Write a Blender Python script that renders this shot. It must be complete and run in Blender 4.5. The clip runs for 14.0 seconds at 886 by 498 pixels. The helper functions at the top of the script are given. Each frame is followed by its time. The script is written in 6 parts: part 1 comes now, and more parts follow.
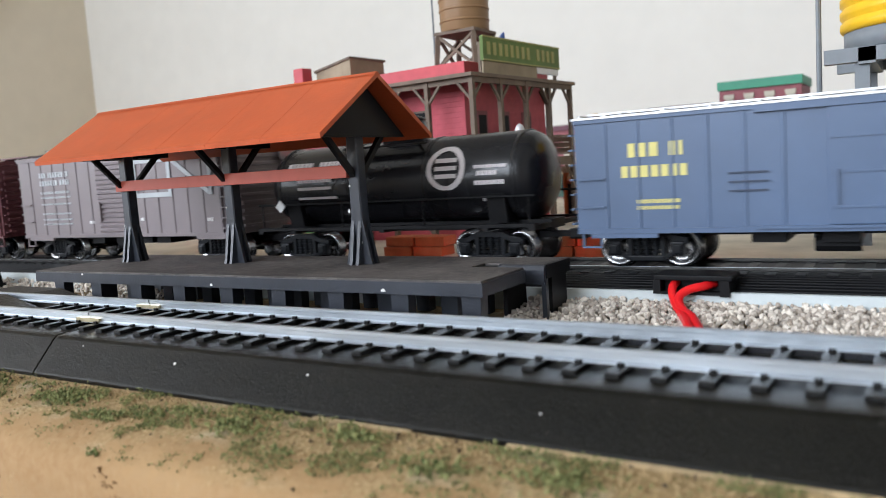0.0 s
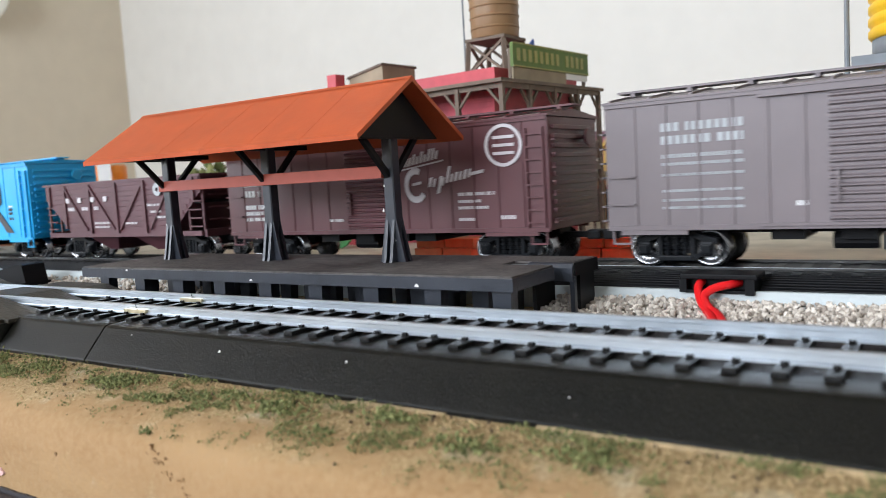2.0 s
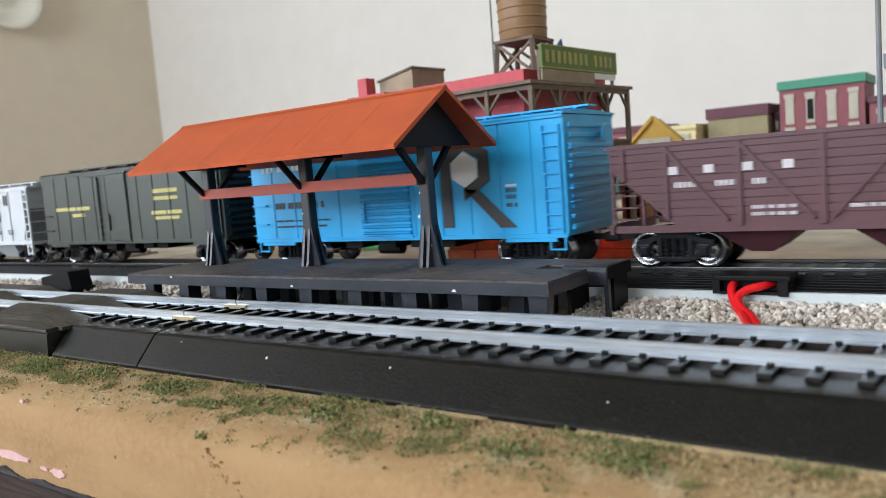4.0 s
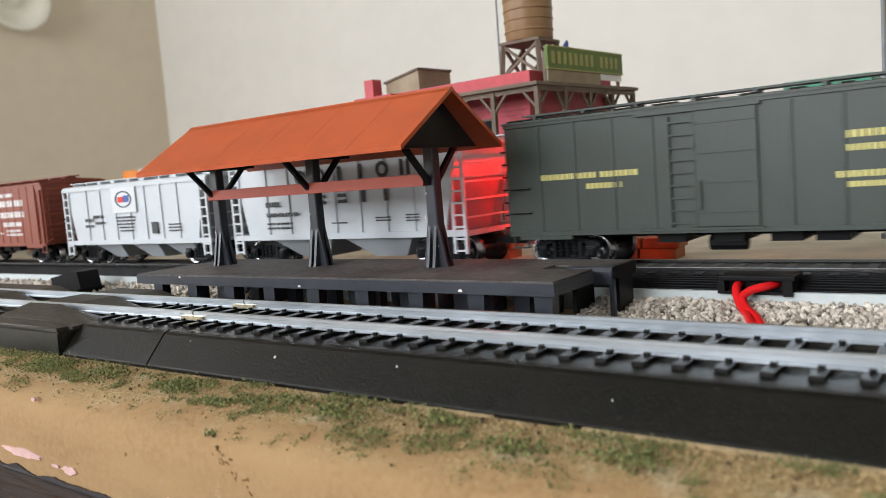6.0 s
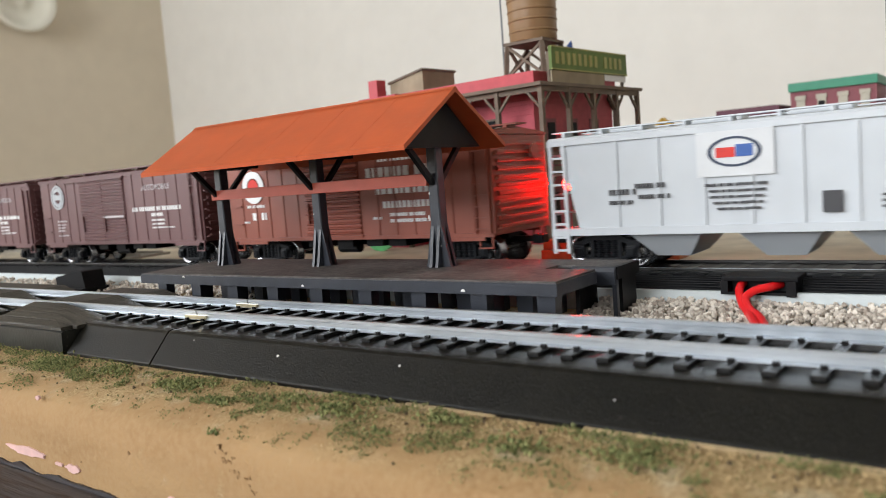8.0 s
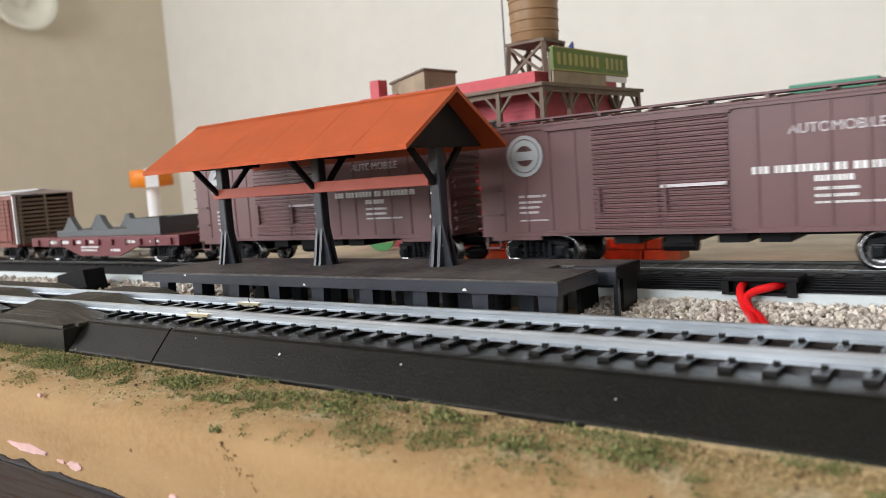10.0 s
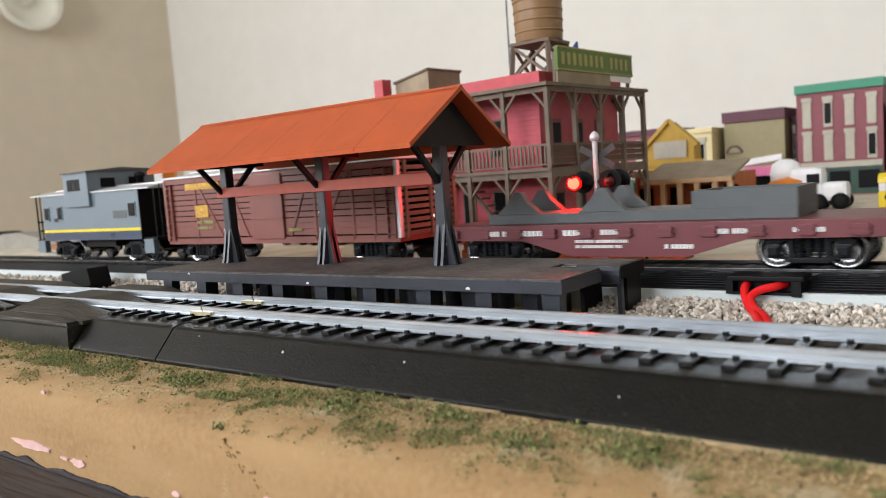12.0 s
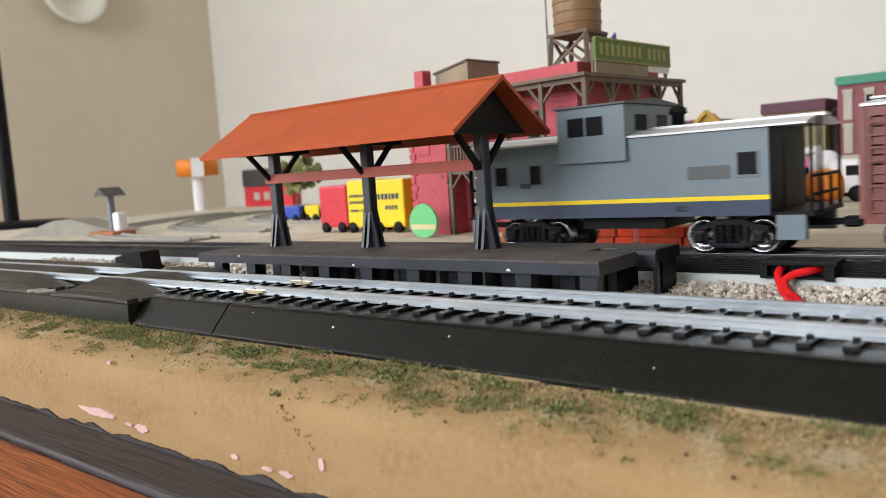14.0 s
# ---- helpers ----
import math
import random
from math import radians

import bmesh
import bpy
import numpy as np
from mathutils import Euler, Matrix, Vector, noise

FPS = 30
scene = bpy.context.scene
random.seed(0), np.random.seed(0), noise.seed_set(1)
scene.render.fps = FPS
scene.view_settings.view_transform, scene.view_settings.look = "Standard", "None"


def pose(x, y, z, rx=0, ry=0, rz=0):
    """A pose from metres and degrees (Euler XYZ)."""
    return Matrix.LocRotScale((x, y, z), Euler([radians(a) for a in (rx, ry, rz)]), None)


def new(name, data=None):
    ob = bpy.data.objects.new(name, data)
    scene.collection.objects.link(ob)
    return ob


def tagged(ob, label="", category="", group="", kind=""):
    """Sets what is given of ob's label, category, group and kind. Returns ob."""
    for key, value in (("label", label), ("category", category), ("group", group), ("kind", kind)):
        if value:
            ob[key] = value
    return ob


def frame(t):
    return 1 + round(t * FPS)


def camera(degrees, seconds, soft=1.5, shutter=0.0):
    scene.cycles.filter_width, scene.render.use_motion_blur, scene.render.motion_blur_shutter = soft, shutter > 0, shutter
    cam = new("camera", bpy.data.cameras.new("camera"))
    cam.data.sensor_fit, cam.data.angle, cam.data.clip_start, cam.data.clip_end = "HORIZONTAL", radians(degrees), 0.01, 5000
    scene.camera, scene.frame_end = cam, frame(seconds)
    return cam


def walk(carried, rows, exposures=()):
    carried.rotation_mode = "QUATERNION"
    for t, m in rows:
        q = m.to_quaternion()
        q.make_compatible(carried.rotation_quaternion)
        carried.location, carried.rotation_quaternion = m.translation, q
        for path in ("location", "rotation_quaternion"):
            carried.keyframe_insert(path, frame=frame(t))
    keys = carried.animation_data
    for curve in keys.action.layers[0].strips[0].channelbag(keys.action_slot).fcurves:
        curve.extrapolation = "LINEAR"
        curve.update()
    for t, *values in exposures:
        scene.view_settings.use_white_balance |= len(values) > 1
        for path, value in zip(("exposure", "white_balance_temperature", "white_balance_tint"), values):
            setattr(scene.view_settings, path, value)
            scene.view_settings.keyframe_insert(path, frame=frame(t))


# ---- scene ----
# ---- camera: true model scale; all lengths below are written in millimetres ----
MM = 0.001
cam = camera(59.07, 14.0, soft=0.65, shutter=0.22)
cam.data.dof.use_dof, cam.data.dof.focus_distance, cam.data.dof.aperture_fstop = True, 0.23, 27.0
ROWS = [  # seconds, x, y, z, yaw, pitch, roll
    (0.0, 136.37, -113.04, 31.48, 31.69, -5.92, 3.70),
    (0.5, 135.96, -113.79, 27.70, 31.99, -5.70, 3.10),
    (1.0, 136.95, -117.24, 26.68, 32.59, -5.47, 2.84),
    (1.5, 137.85, -118.75, 28.24, 33.08, -5.31, 2.97),
    (2.0, 138.81, -119.69, 29.68, 33.66, -5.23, 3.40),
    (2.5, 139.75, -122.08, 31.18, 34.34, -5.32, 3.78),
    (3.0, 140.14, -123.41, 32.87, 34.88, -5.34, 4.10),
    (3.5, 140.12, -124.19, 33.43, 35.32, -5.44, 4.36),
    (4.0, 139.87, -124.78, 33.01, 35.59, -5.46, 4.41),
    (6.5, 140.87, -126.20, 33.00, 36.12, -5.34, 4.46),
    (7.0, 140.87, -126.11, 32.71, 36.22, -5.33, 4.45),
    (7.5, 141.06, -126.15, 32.88, 36.28, -5.30, 4.33),
    (8.0, 141.15, -126.12, 32.74, 36.36, -5.27, 4.36),
    (10.5, 141.12, -126.75, 32.27, 36.44, -5.21, 4.08),
    (11.0, 141.12, -126.68, 31.79, 36.51, -5.19, 4.05),
    (11.5, 141.03, -126.50, 31.72, 36.60, -5.18, 4.09),
    (12.0, 141.08, -126.65, 31.85, 36.68, -5.14, 4.01),
    (12.5, 141.65, -127.60, 32.07, 36.99, -5.15, 3.94),
    (13.0, 142.61, -128.88, 32.24, 37.61, -5.14, 3.89),
    (13.5, 143.99, -133.01, 30.68, 38.50, -5.35, 3.80),
    (14.0, 144.59, -135.05, 30.31, 39.18, -5.54, 3.74),]
walk(cam, [(t, pose(x * MM, y * MM, z * MM, 90 + pitch, roll, yaw)) for t, x, y, z, yaw, pitch, roll in ROWS],
     [(0, -0.03, 6060, 10), (2, 0.03, 6070, 10), (3, -0.13, 6060, 10), (4, -0.13, 6150, 10), (6.5, -0.19, 6520, 10), (8.5, -0.19, 6540, 10), (10.5, -0.10, 6540, 11), (14, -0.17, 6540, 11)])

# ---- world, window light, exposure ----
world = bpy.data.worlds.new("sky")
scene.world = world
world.use_nodes = True
sky = world.node_tree.nodes.new("ShaderNodeTexSky")
sky.sky_type, sky.sun_disc, sky.sun_elevation, sky.sun_rotation = "NISHITA", False, radians(40), radians(200)
world.node_tree.links.new(sky.outputs[0], world.node_tree.nodes["Background"].inputs[0])
world.node_tree.nodes["Background"].inputs[1].default_value = 0.1


def window_lamp(name, x, y, z, w, h, power, colour, rx, rz):
    data = bpy.data.lights.new(name, "AREA")
    data.shape, data.size, data.size_y, data.energy, data.color = "RECTANGLE", w * MM, h * MM, power, colour
    ob = new(name, data)
    ob.matrix_world = pose(x * MM, y * MM, z * MM, rx, 0, rz)
    return ob


window_lamp("south_window_light", -520, -2790, 1020, 1180, 1300, 76.0, (0.92, 0.96, 1.0), 90, 0)
window_lamp("west_window_light", -2070, -1500, 800, 1500, 1200, 54.0, (0.95, 0.97, 1.0), 90, -90)


# ---- materials ----
def mat(name, col, rough=0.5, metal=0.0, var=0.12, scale=250.0, bump=0.0, bscale=1800.0, spec=0.3, dirt=None, stretch=(1, 1, 1), bands=None, fleck=0.0, crisp=1.0):
    m = bpy.data.materials.new(name)
    m.use_nodes = True
    n, l = m.node_tree.nodes, m.node_tree.links
    b = n["Principled BSDF"]
    tc, mp = n.new("ShaderNodeTexCoord"), n.new("ShaderNodeMapping")
    mp.inputs["Scale"].default_value = stretch
    l.new(tc.outputs["Object"], mp.inputs[0])
    fine, broad, rnd = n.new("ShaderNodeTexNoise"), n.new("ShaderNodeTexNoise"), n.new("ShaderNodeObjectInfo")
    for tex, s in ((fine, scale), (broad, scale * 0.13)):
        tex.inputs["Scale"].default_value, tex.inputs["Detail"].default_value = s, 5
        l.new(mp.outputs[0], tex.inputs["Vector"])
    add, add2 = n.new("ShaderNodeMath"), n.new("ShaderNodeMath")
    l.new(fine.outputs[0], add.inputs[0]), l.new(broad.outputs[0], add.inputs[1])
    add2.operation = "MULTIPLY_ADD"
    l.new(rnd.outputs["Random"], add2.inputs[0])
    add2.inputs[1].default_value = 0.12
    l.new(add.outputs[0], add2.inputs[2])
    rg = n.new("ShaderNodeMapRange")
    rg.inputs[1].default_value, rg.inputs[2].default_value = 1.06 - 0.36 / crisp, 1.06 + 0.36 / crisp
    l.new(add2.outputs[0], rg.inputs[0])
    mix = n.new("ShaderNodeMix")
    mix.data_type = "RGBA"
    low = dirt if dirt else tuple(c * (1 - var) for c in col)
    mix.inputs[6].default_value = (*low, 1)
    mix.inputs[7].default_value = (*[min(1, c * (1 + var * 0.7)) for c in col], 1)
    l.new(rg.outputs[0], mix.inputs[0])
    paint = mix.outputs[2]
    if fleck:  # small pale dust specks
        vo, th, fm = n.new("ShaderNodeTexNoise"), n.new("ShaderNodeMapRange"), n.new("ShaderNodeMix")
        vo.inputs["Scale"].default_value, vo.inputs["Detail"].default_value = 900, 2
        l.new(tc.outputs["Object"], vo.inputs["Vector"])
        th.inputs[1].default_value, th.inputs[2].default_value, th.inputs[4].default_value = 0.64, 0.78, fleck
        l.new(vo.outputs[0], th.inputs[0])
        fm.data_type = "RGBA"
        fm.inputs[7].default_value = (0.30, 0.27, 0.24, 1)
        l.new(th.outputs[0], fm.inputs[0]), l.new(paint, fm.inputs[6])
        paint = fm.outputs[2]
    l.new(paint, b.inputs["Base Color"])
    b.inputs["Metallic"].default_value, b.inputs["Specular IOR Level"].default_value = metal, spec
    rr = n.new("ShaderNodeMapRange")
    rr.inputs[3].default_value, rr.inputs[4].default_value = max(0.03, rough - 0.1), min(1, rough + 0.1)
    l.new(broad.outputs[0], rr.inputs[0])
    l.new(rr.outputs[0], b.inputs["Roughness"])
    if bands:  # courses or boards: axis, number in a metre, depth
        wv, wb = n.new("ShaderNodeTexWave"), n.new("ShaderNodeBump")
        wv.bands_direction, wv.wave_profile = bands[0], "SAW"
        wv.inputs["Scale"].default_value, wv.inputs["Distortion"].default_value = bands[1] * 0.314, 0.15
        l.new(tc.outputs["Object"], wv.inputs["Vector"])
        wb.inputs["Strength"].default_value, wb.inputs["Distance"].default_value = 0.9, bands[2] * 0.001
        l.new(wv.outputs[0], wb.inputs["Height"])
        l.new(wb.outputs[0], b.inputs["Normal"])
    elif bump:
        bt, bp = n.new("ShaderNodeTexNoise"), n.new("ShaderNodeBump")
        bt.inputs["Scale"].default_value, bt.inputs["Detail"].default_value = bscale, 3
        l.new(mp.outputs[0], bt.inputs["Vector"])
        bp.inputs["Strength"].default_value, bp.inputs["Distance"].default_value = bump, 0.0004
        l.new(bt.outputs[0], bp.inputs["Height"])
        l.new(bp.outputs[0], b.inputs["Normal"])
    return m


def glow(name, col, strength):
    m = bpy.data.materials.new(name)
    m.use_nodes = True
    b = m.node_tree.nodes["Principled BSDF"]
    b.inputs["Base Color"].default_value = (*col, 1)
    b.inputs["Emission Color"].default_value, b.inputs["Emission Strength"].default_value = (*col, 1), strength
    return m


M = dict(
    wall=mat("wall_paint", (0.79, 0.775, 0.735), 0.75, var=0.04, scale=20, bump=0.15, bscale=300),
    # same wall paint, with the west wall's weaker light put into the colour
    wallshade=mat("shaded_wall_paint", (0.66, 0.585, 0.46), 0.75, var=0.05, scale=20, bump=0.15, bscale=300),
    ceil=mat("ceiling_paint", (0.54, 0.53, 0.50), 0.8, var=0.03, scale=15),
    floor=mat("floor_boards", (0.30, 0.20, 0.12), 0.5, scale=40, stretch=(0.2, 1, 1)),
    plaster=mat("painted_plaster", (0.62, 0.56, 0.45), 0.9, var=0.35, scale=60, bump=0.5, bscale=500),
    sand=mat("sand_scenery", (0.50, 0.375, 0.215), 0.9, var=0.38, scale=330, bump=1.0, bscale=1100, crisp=1.6),
    pink=mat("bare_pink_foam", (0.72, 0.47, 0.44), 0.8, var=0.2),
    blackwood=mat("black_stained_wood", (0.040, 0.036, 0.038), 0.55, var=0.6, scale=900, bump=1.0, bscale=900, dirt=(0.024, 0.008, 0.004), stretch=(0.05, 1, 1), crisp=3.0),
    redwood=mat("orange_stained_wood", (0.33, 0.095, 0.027), 0.42, var=0.4, scale=1300, dirt=(0.11, 0.022, 0.007), bump=1.0, bscale=1900, stretch=(0.04, 1, 1), crisp=2.6),
    roadbed=mat("black_roadbed_plastic", (0.0050, 0.0045, 0.0028), 0.36, var=0.5, scale=420, bump=0.42, bscale=3000, spec=0.17, fleck=0.06),
    tie=mat("black_tie_plastic", (0.007, 0.0066, 0.0064), 0.42, var=0.4, scale=500, spec=0.18, bump=0.5, bscale=1500, stretch=(1, 0.1, 1)),
    rail=mat("nickel_rail", (0.59, 0.635, 0.68), 0.38, 1.0, var=0.3, scale=260, stretch=(0.2, 1, 1)),
    # rail metal darkened in colour for the dim sides of the far rails
    raildim=mat("dim_rail_metal", (0.09, 0.088, 0.085), 0.3, 1.0, var=0.3, scale=260, stretch=(0.2, 1, 1)),
    plate=mat("grey_brown_plate_plastic", (0.047, 0.042, 0.034), 0.5, var=0.5, scale=500, bump=0.9, bscale=1400, spec=0.3, stretch=(0.06, 1, 1), fleck=0.2),
    basegloss=mat("worn_black_base_plastic", (0.018, 0.019, 0.016), 0.34, var=0.8, scale=240, bump=0.2, bscale=900, spec=0.45, fleck=0.25),
    steel=mat("worn_steel", (0.55, 0.55, 0.56), 0.3, 1.0, var=0.15),
    wheel=mat("dark_wheel_metal", (0.30, 0.30, 0.31), 0.24, 1.0, var=0.2),
    brass=mat("brass", (0.62, 0.54, 0.36), 0.35, 1.0),
    foamwhite=mat("white_foam_base", (0.58, 0.63, 0.64), 0.85, var=0.08, scale=80, bump=0.3),
    deck=mat("weathered_deck_plastic", (0.098, 0.086, 0.080), 0.58, var=0.6, scale=420, spec=0.38, bump=0.7, bscale=2200, fleck=0.6, crisp=1.4),
    slate=mat("slate_plastic", (0.024, 0.028, 0.038), 0.36, var=0.35, scale=200, bump=0.15, spec=0.5),
    slatedark=mat("dark_plastic", (0.011, 0.0105, 0.011), 0.45, var=0.2, spec=0.14),
    orange=mat("orange_roof_plastic", (0.475, 0.090, 0.026), 0.42, var=0.16, scale=110, bump=0.16, bscale=900, fleck=0.10),
    beam=mat("red_beam_plastic", (0.40, 0.085, 0.055), 0.42, var=0.12),
    chip=mat("white_chip", (0.75, 0.74, 0.72), 0.6),
    black=mat("matte_black", (0.008, 0.008, 0.009), 0.5, var=0.2, spec=0.13),
    gloss=mat("gloss_black_paint", (0.012, 0.012, 0.014), 0.26, var=0.3, bump=0.12, bscale=150),
    truck=mat("truck_plastic", (0.006, 0.007, 0.009), 0.36, var=0.3, scale=400, spec=0.16),
    redwire=mat("red_wire", (0.75, 0.012, 0.015), 0.3, var=0.05),
    white=mat("white_print", (0.78, 0.78, 0.78), 0.5, var=0.08),
    panelwhite=mat("white_panel_paint", (0.66, 0.68, 0.70), 0.45, var=0.06),
    dullwhite=mat("faded_print", (0.62, 0.58, 0.60), 0.55, var=0.12),
    amber=mat("amber_print", (0.56, 0.31, 0.045), 0.5, var=0.35, scale=900, crisp=2.0),
    gold=mat("gold_print", (0.66, 0.60, 0.22), 0.5, var=0.1),
    red=mat("red_print", (0.65, 0.04, 0.03), 0.5, var=0.1),
    navy=mat("navy_paint", (0.045, 0.06, 0.10), 0.5),
    charcoal=mat("charcoal_print", (0.06, 0.06, 0.065), 0.5),
    blueprint=mat("blue_print", (0.05, 0.12, 0.38), 0.5),
    tanprint=mat("pale_grey_print", (0.42, 0.44, 0.46), 0.5),
    c_blue=mat("blue_grey_car_paint", (0.074, 0.118, 0.212), 0.4, var=0.10, scale=90, spec=0.48),
    c_cn=mat("grey_brown_car_paint", (0.172, 0.142, 0.150), 0.42, var=0.10, scale=90, spec=0.48),
    c_mp=mat("red_brown_car_paint", (0.112, 0.036, 0.042), 0.40, var=0.12, scale=90, spec=0.48),
    c_hop=mat("brown_hopper_paint", (0.096, 0.034, 0.042), 0.5, var=0.16, scale=90, spec=0.48),
    c_cyan=mat("bright_blue_car_paint", (0.018, 0.38, 0.76), 0.4, var=0.08, scale=80, spec=0.48),
    c_green=mat("dark_green_car_paint", (0.033, 0.045, 0.037), 0.42, var=0.14, scale=90, bands=("X", 560, 0.05), spec=0.48),
    c_white=mat("pale_grey_car_paint", (0.55, 0.585, 0.62), 0.40, var=0.07, scale=80, spec=0.48),
    c_rb=mat("rust_red_car_paint", (0.235, 0.054, 0.030), 0.42, var=0.1, scale=90, spec=0.48),
    c_sp=mat("purple_brown_car_paint", (0.130, 0.058, 0.060), 0.42, var=0.1, scale=90, spec=0.48),
    c_flat=mat("maroon_car_paint", (0.135, 0.023, 0.030), 0.45, var=0.12, scale=90, spec=0.48),
    c_stock=mat("stock_car_red", (0.190, 0.050, 0.037), 0.45, var=0.14, scale=90, spec=0.48),
    c_silver=mat("silver_paint", (0.60, 0.61, 0.63), 0.38, 0.3, var=0.08),
    c_csx=mat("grey_caboose_paint", (0.150, 0.194, 0.228), 0.42, var=0.08, scale=80, spec=0.48),
    lid=mat("grey_load_plastic", (0.10, 0.11, 0.115), 0.5, var=0.1),
    h_pink=mat("pink_brick_plastic", (0.52, 0.10, 0.125), 0.55, var=0.2, scale=260, bands=("Z", 420, 0.35)),
    h_red=mat("red_parapet_plastic", (0.50, 0.075, 0.09), 0.5, var=0.14),
    wood=mat("weathered_grey_wood", (0.165, 0.125, 0.095), 0.7, var=0.25, scale=200),
    rooftan=mat("tan_roof_plastic", (0.32, 0.26, 0.18), 0.7, var=0.25, scale=120, bands=("X", 220, 0.4)),
    barrel=mat("brown_tank_plastic", (0.25, 0.15, 0.075), 0.42, var=0.15, scale=120, stretch=(1, 1, 0.2)),
    signgreen=mat("green_sign", (0.11, 0.17, 0.04), 0.55, var=0.2),
    signgold=mat("dull_gold_print", (0.32, 0.31, 0.11), 0.55),
    y_tank=mat("yellow_tank_plastic", (0.78, 0.47, 0.02), 0.4, var=0.08),
    greysteel=mat("grey_tower_plastic", (0.20, 0.22, 0.24), 0.5, var=0.15),
    o_wood=mat("orange_brown_siding", (0.46, 0.13, 0.035), 0.6, var=0.2, scale=150, bands=("Z", 300, 0.4)),
    post_tan=mat("tan_post_plastic", (0.55, 0.36, 0.20), 0.6),
    ochre=mat("ochre_gable_plastic", (0.52, 0.33, 0.06), 0.6, var=0.1),
    cream=mat("cream_plastic", (0.68, 0.58, 0.33), 0.6, var=0.08),
    olive=mat("olive_front_plastic", (0.30, 0.26, 0.15), 0.6, var=0.1),
    plum=mat("plum_brick_plastic", (0.25, 0.085, 0.10), 0.6, var=0.12),
    plumdark=mat("plum_cornice", (0.12, 0.05, 0.07), 0.6),
    teal=mat("green_cornice", (0.06, 0.26, 0.17), 0.5),
    shopgreen=mat("dull_green_shop_front", (0.045, 0.09, 0.07), 0.55, var=0.2),
    brownboard=mat("brown_porch_boards", (0.10, 0.052, 0.034), 0.65, var=0.3, scale=300),
    stone=mat("pale_stone_plastic", (0.46, 0.43, 0.36), 0.6),
    dark=mat("dark_opening", (0.007, 0.007, 0.008), 0.4, spec=0.10),
    toyorange=mat("orange_toy_plastic", (0.74, 0.22, 0.02), 0.4),
    toywhite=mat("white_toy_plastic", (0.82, 0.82, 0.84), 0.35, var=0.05),
    toyyellow=mat("yellow_toy_plastic", (0.85, 0.62, 0.02), 0.4),
    toyred=mat("red_toy_plastic", (0.62, 0.035, 0.05), 0.4),
    toyblue=mat("blue_toy_plastic", (0.03, 0.08, 0.42), 0.4),
    toygreen=mat("green_toy_plastic", (0.16, 0.55, 0.22), 0.45),
    magenta=mat("pink_awning_plastic", (0.75, 0.20, 0.40), 0.5),
    foliage=mat("green_foliage", (0.075, 0.115, 0.030), 0.9, var=0.5, scale=500),
    gravel=mat("pale_gravel", (0.44, 0.40, 0.345), 0.8, var=0.35, scale=400, bump=0.4),
    brick=mat("orange_brick_load", (0.42, 0.15, 0.065), 0.7, var=0.25, scale=200, bump=0.5),
    lampglass=mat("frosted_lamp_glass", (0.80, 0.78, 0.68), 0.25, var=0.03),
    grey=mat("grey_road_plastic", (0.34, 0.32, 0.28), 0.8, var=0.18, scale=120, bump=0.3),
    redlit=glow("lit_red_lens", (1.0, 0.0011, 0.0005), 620.0),
    reddark=mat("unlit_red_lens", (0.10, 0.008, 0.008), 0.2),
)


def ground_paint():
    """Loose pale sand that thins out unevenly into tan paint over the front shoulder."""
    m = bpy.data.materials.new("sand_over_tan_paint")
    m.use_nodes = True
    n, l = m.node_tree.nodes, m.node_tree.links
    b = n["Principled BSDF"]
    b.inputs["Roughness"].default_value, b.inputs["Specular IOR Level"].default_value = 0.85, 0.25
    tc = n.new("ShaderNodeTexCoord")

    def cloud(scale, detail, stretch=(1, 1, 1)):
        mp, tex = n.new("ShaderNodeMapping"), n.new("ShaderNodeTexNoise")
        mp.inputs["Scale"].default_value = stretch
        l.new(tc.outputs["Object"], mp.inputs[0])
        l.new(mp.outputs[0], tex.inputs["Vector"])
        tex.inputs["Scale"].default_value, tex.inputs["Detail"].default_value = scale, detail
        return tex.outputs[0]

    def blend(fac, lo, hi, a, c):
        rg, mx = n.new("ShaderNodeMapRange"), n.new("ShaderNodeMix")
        rg.inputs[1].default_value, rg.inputs[2].default_value = lo, hi
        l.new(fac, rg.inputs[0])
        mx.data_type = "RGBA"
        l.new(rg.outputs[0], mx.inputs[0])
        for k, v in ((6, a), (7, c)):
            if isinstance(v, tuple):
                mx.inputs[k].default_value = (*v, 1)
            else:
                l.new(v, mx.inputs[k])
        return mx.outputs[2]

    grit = blend(cloud(1500, 4), 0.36, 0.64, (0.25, 0.165, 0.075), (0.50, 0.365, 0.19))
    pale = blend(cloud(90, 5), 0.54, 0.72, grit, blend(cloud(1500, 4), 0.36, 0.64, (0.36, 0.29, 0.18), (0.62, 0.53, 0.37)))
    streak = blend(cloud(90, 5, (0.35, 1, 1)), 0.34, 0.68, (0.30, 0.178, 0.078), (0.40, 0.255, 0.12))
    tan = blend(cloud(700, 5), 0.30, 0.72, streak, (0.385, 0.25, 0.125))
    xyz, add = n.new("ShaderNodeSeparateXYZ"), n.new("ShaderNodeMath")
    l.new(tc.outputs["Object"], xyz.inputs[0])
    add.operation = "MULTIPLY_ADD"
    l.new(cloud(140, 6), add.inputs[0])
    add.inputs[1].default_value = 0.030
    l.new(xyz.outputs["Y"], add.inputs[2])
    l.new(blend(add.outputs[0], -0.0205, -0.0125, tan, pale), b.inputs["Base Color"])
    bp = n.new("ShaderNodeBump")
    bp.inputs["Strength"].default_value, bp.inputs["Distance"].default_value = 0.6, 0.0004
    l.new(cloud(900, 5), bp.inputs["Height"])
    l.new(bp.outputs[0], b.inputs["Normal"])
    return m


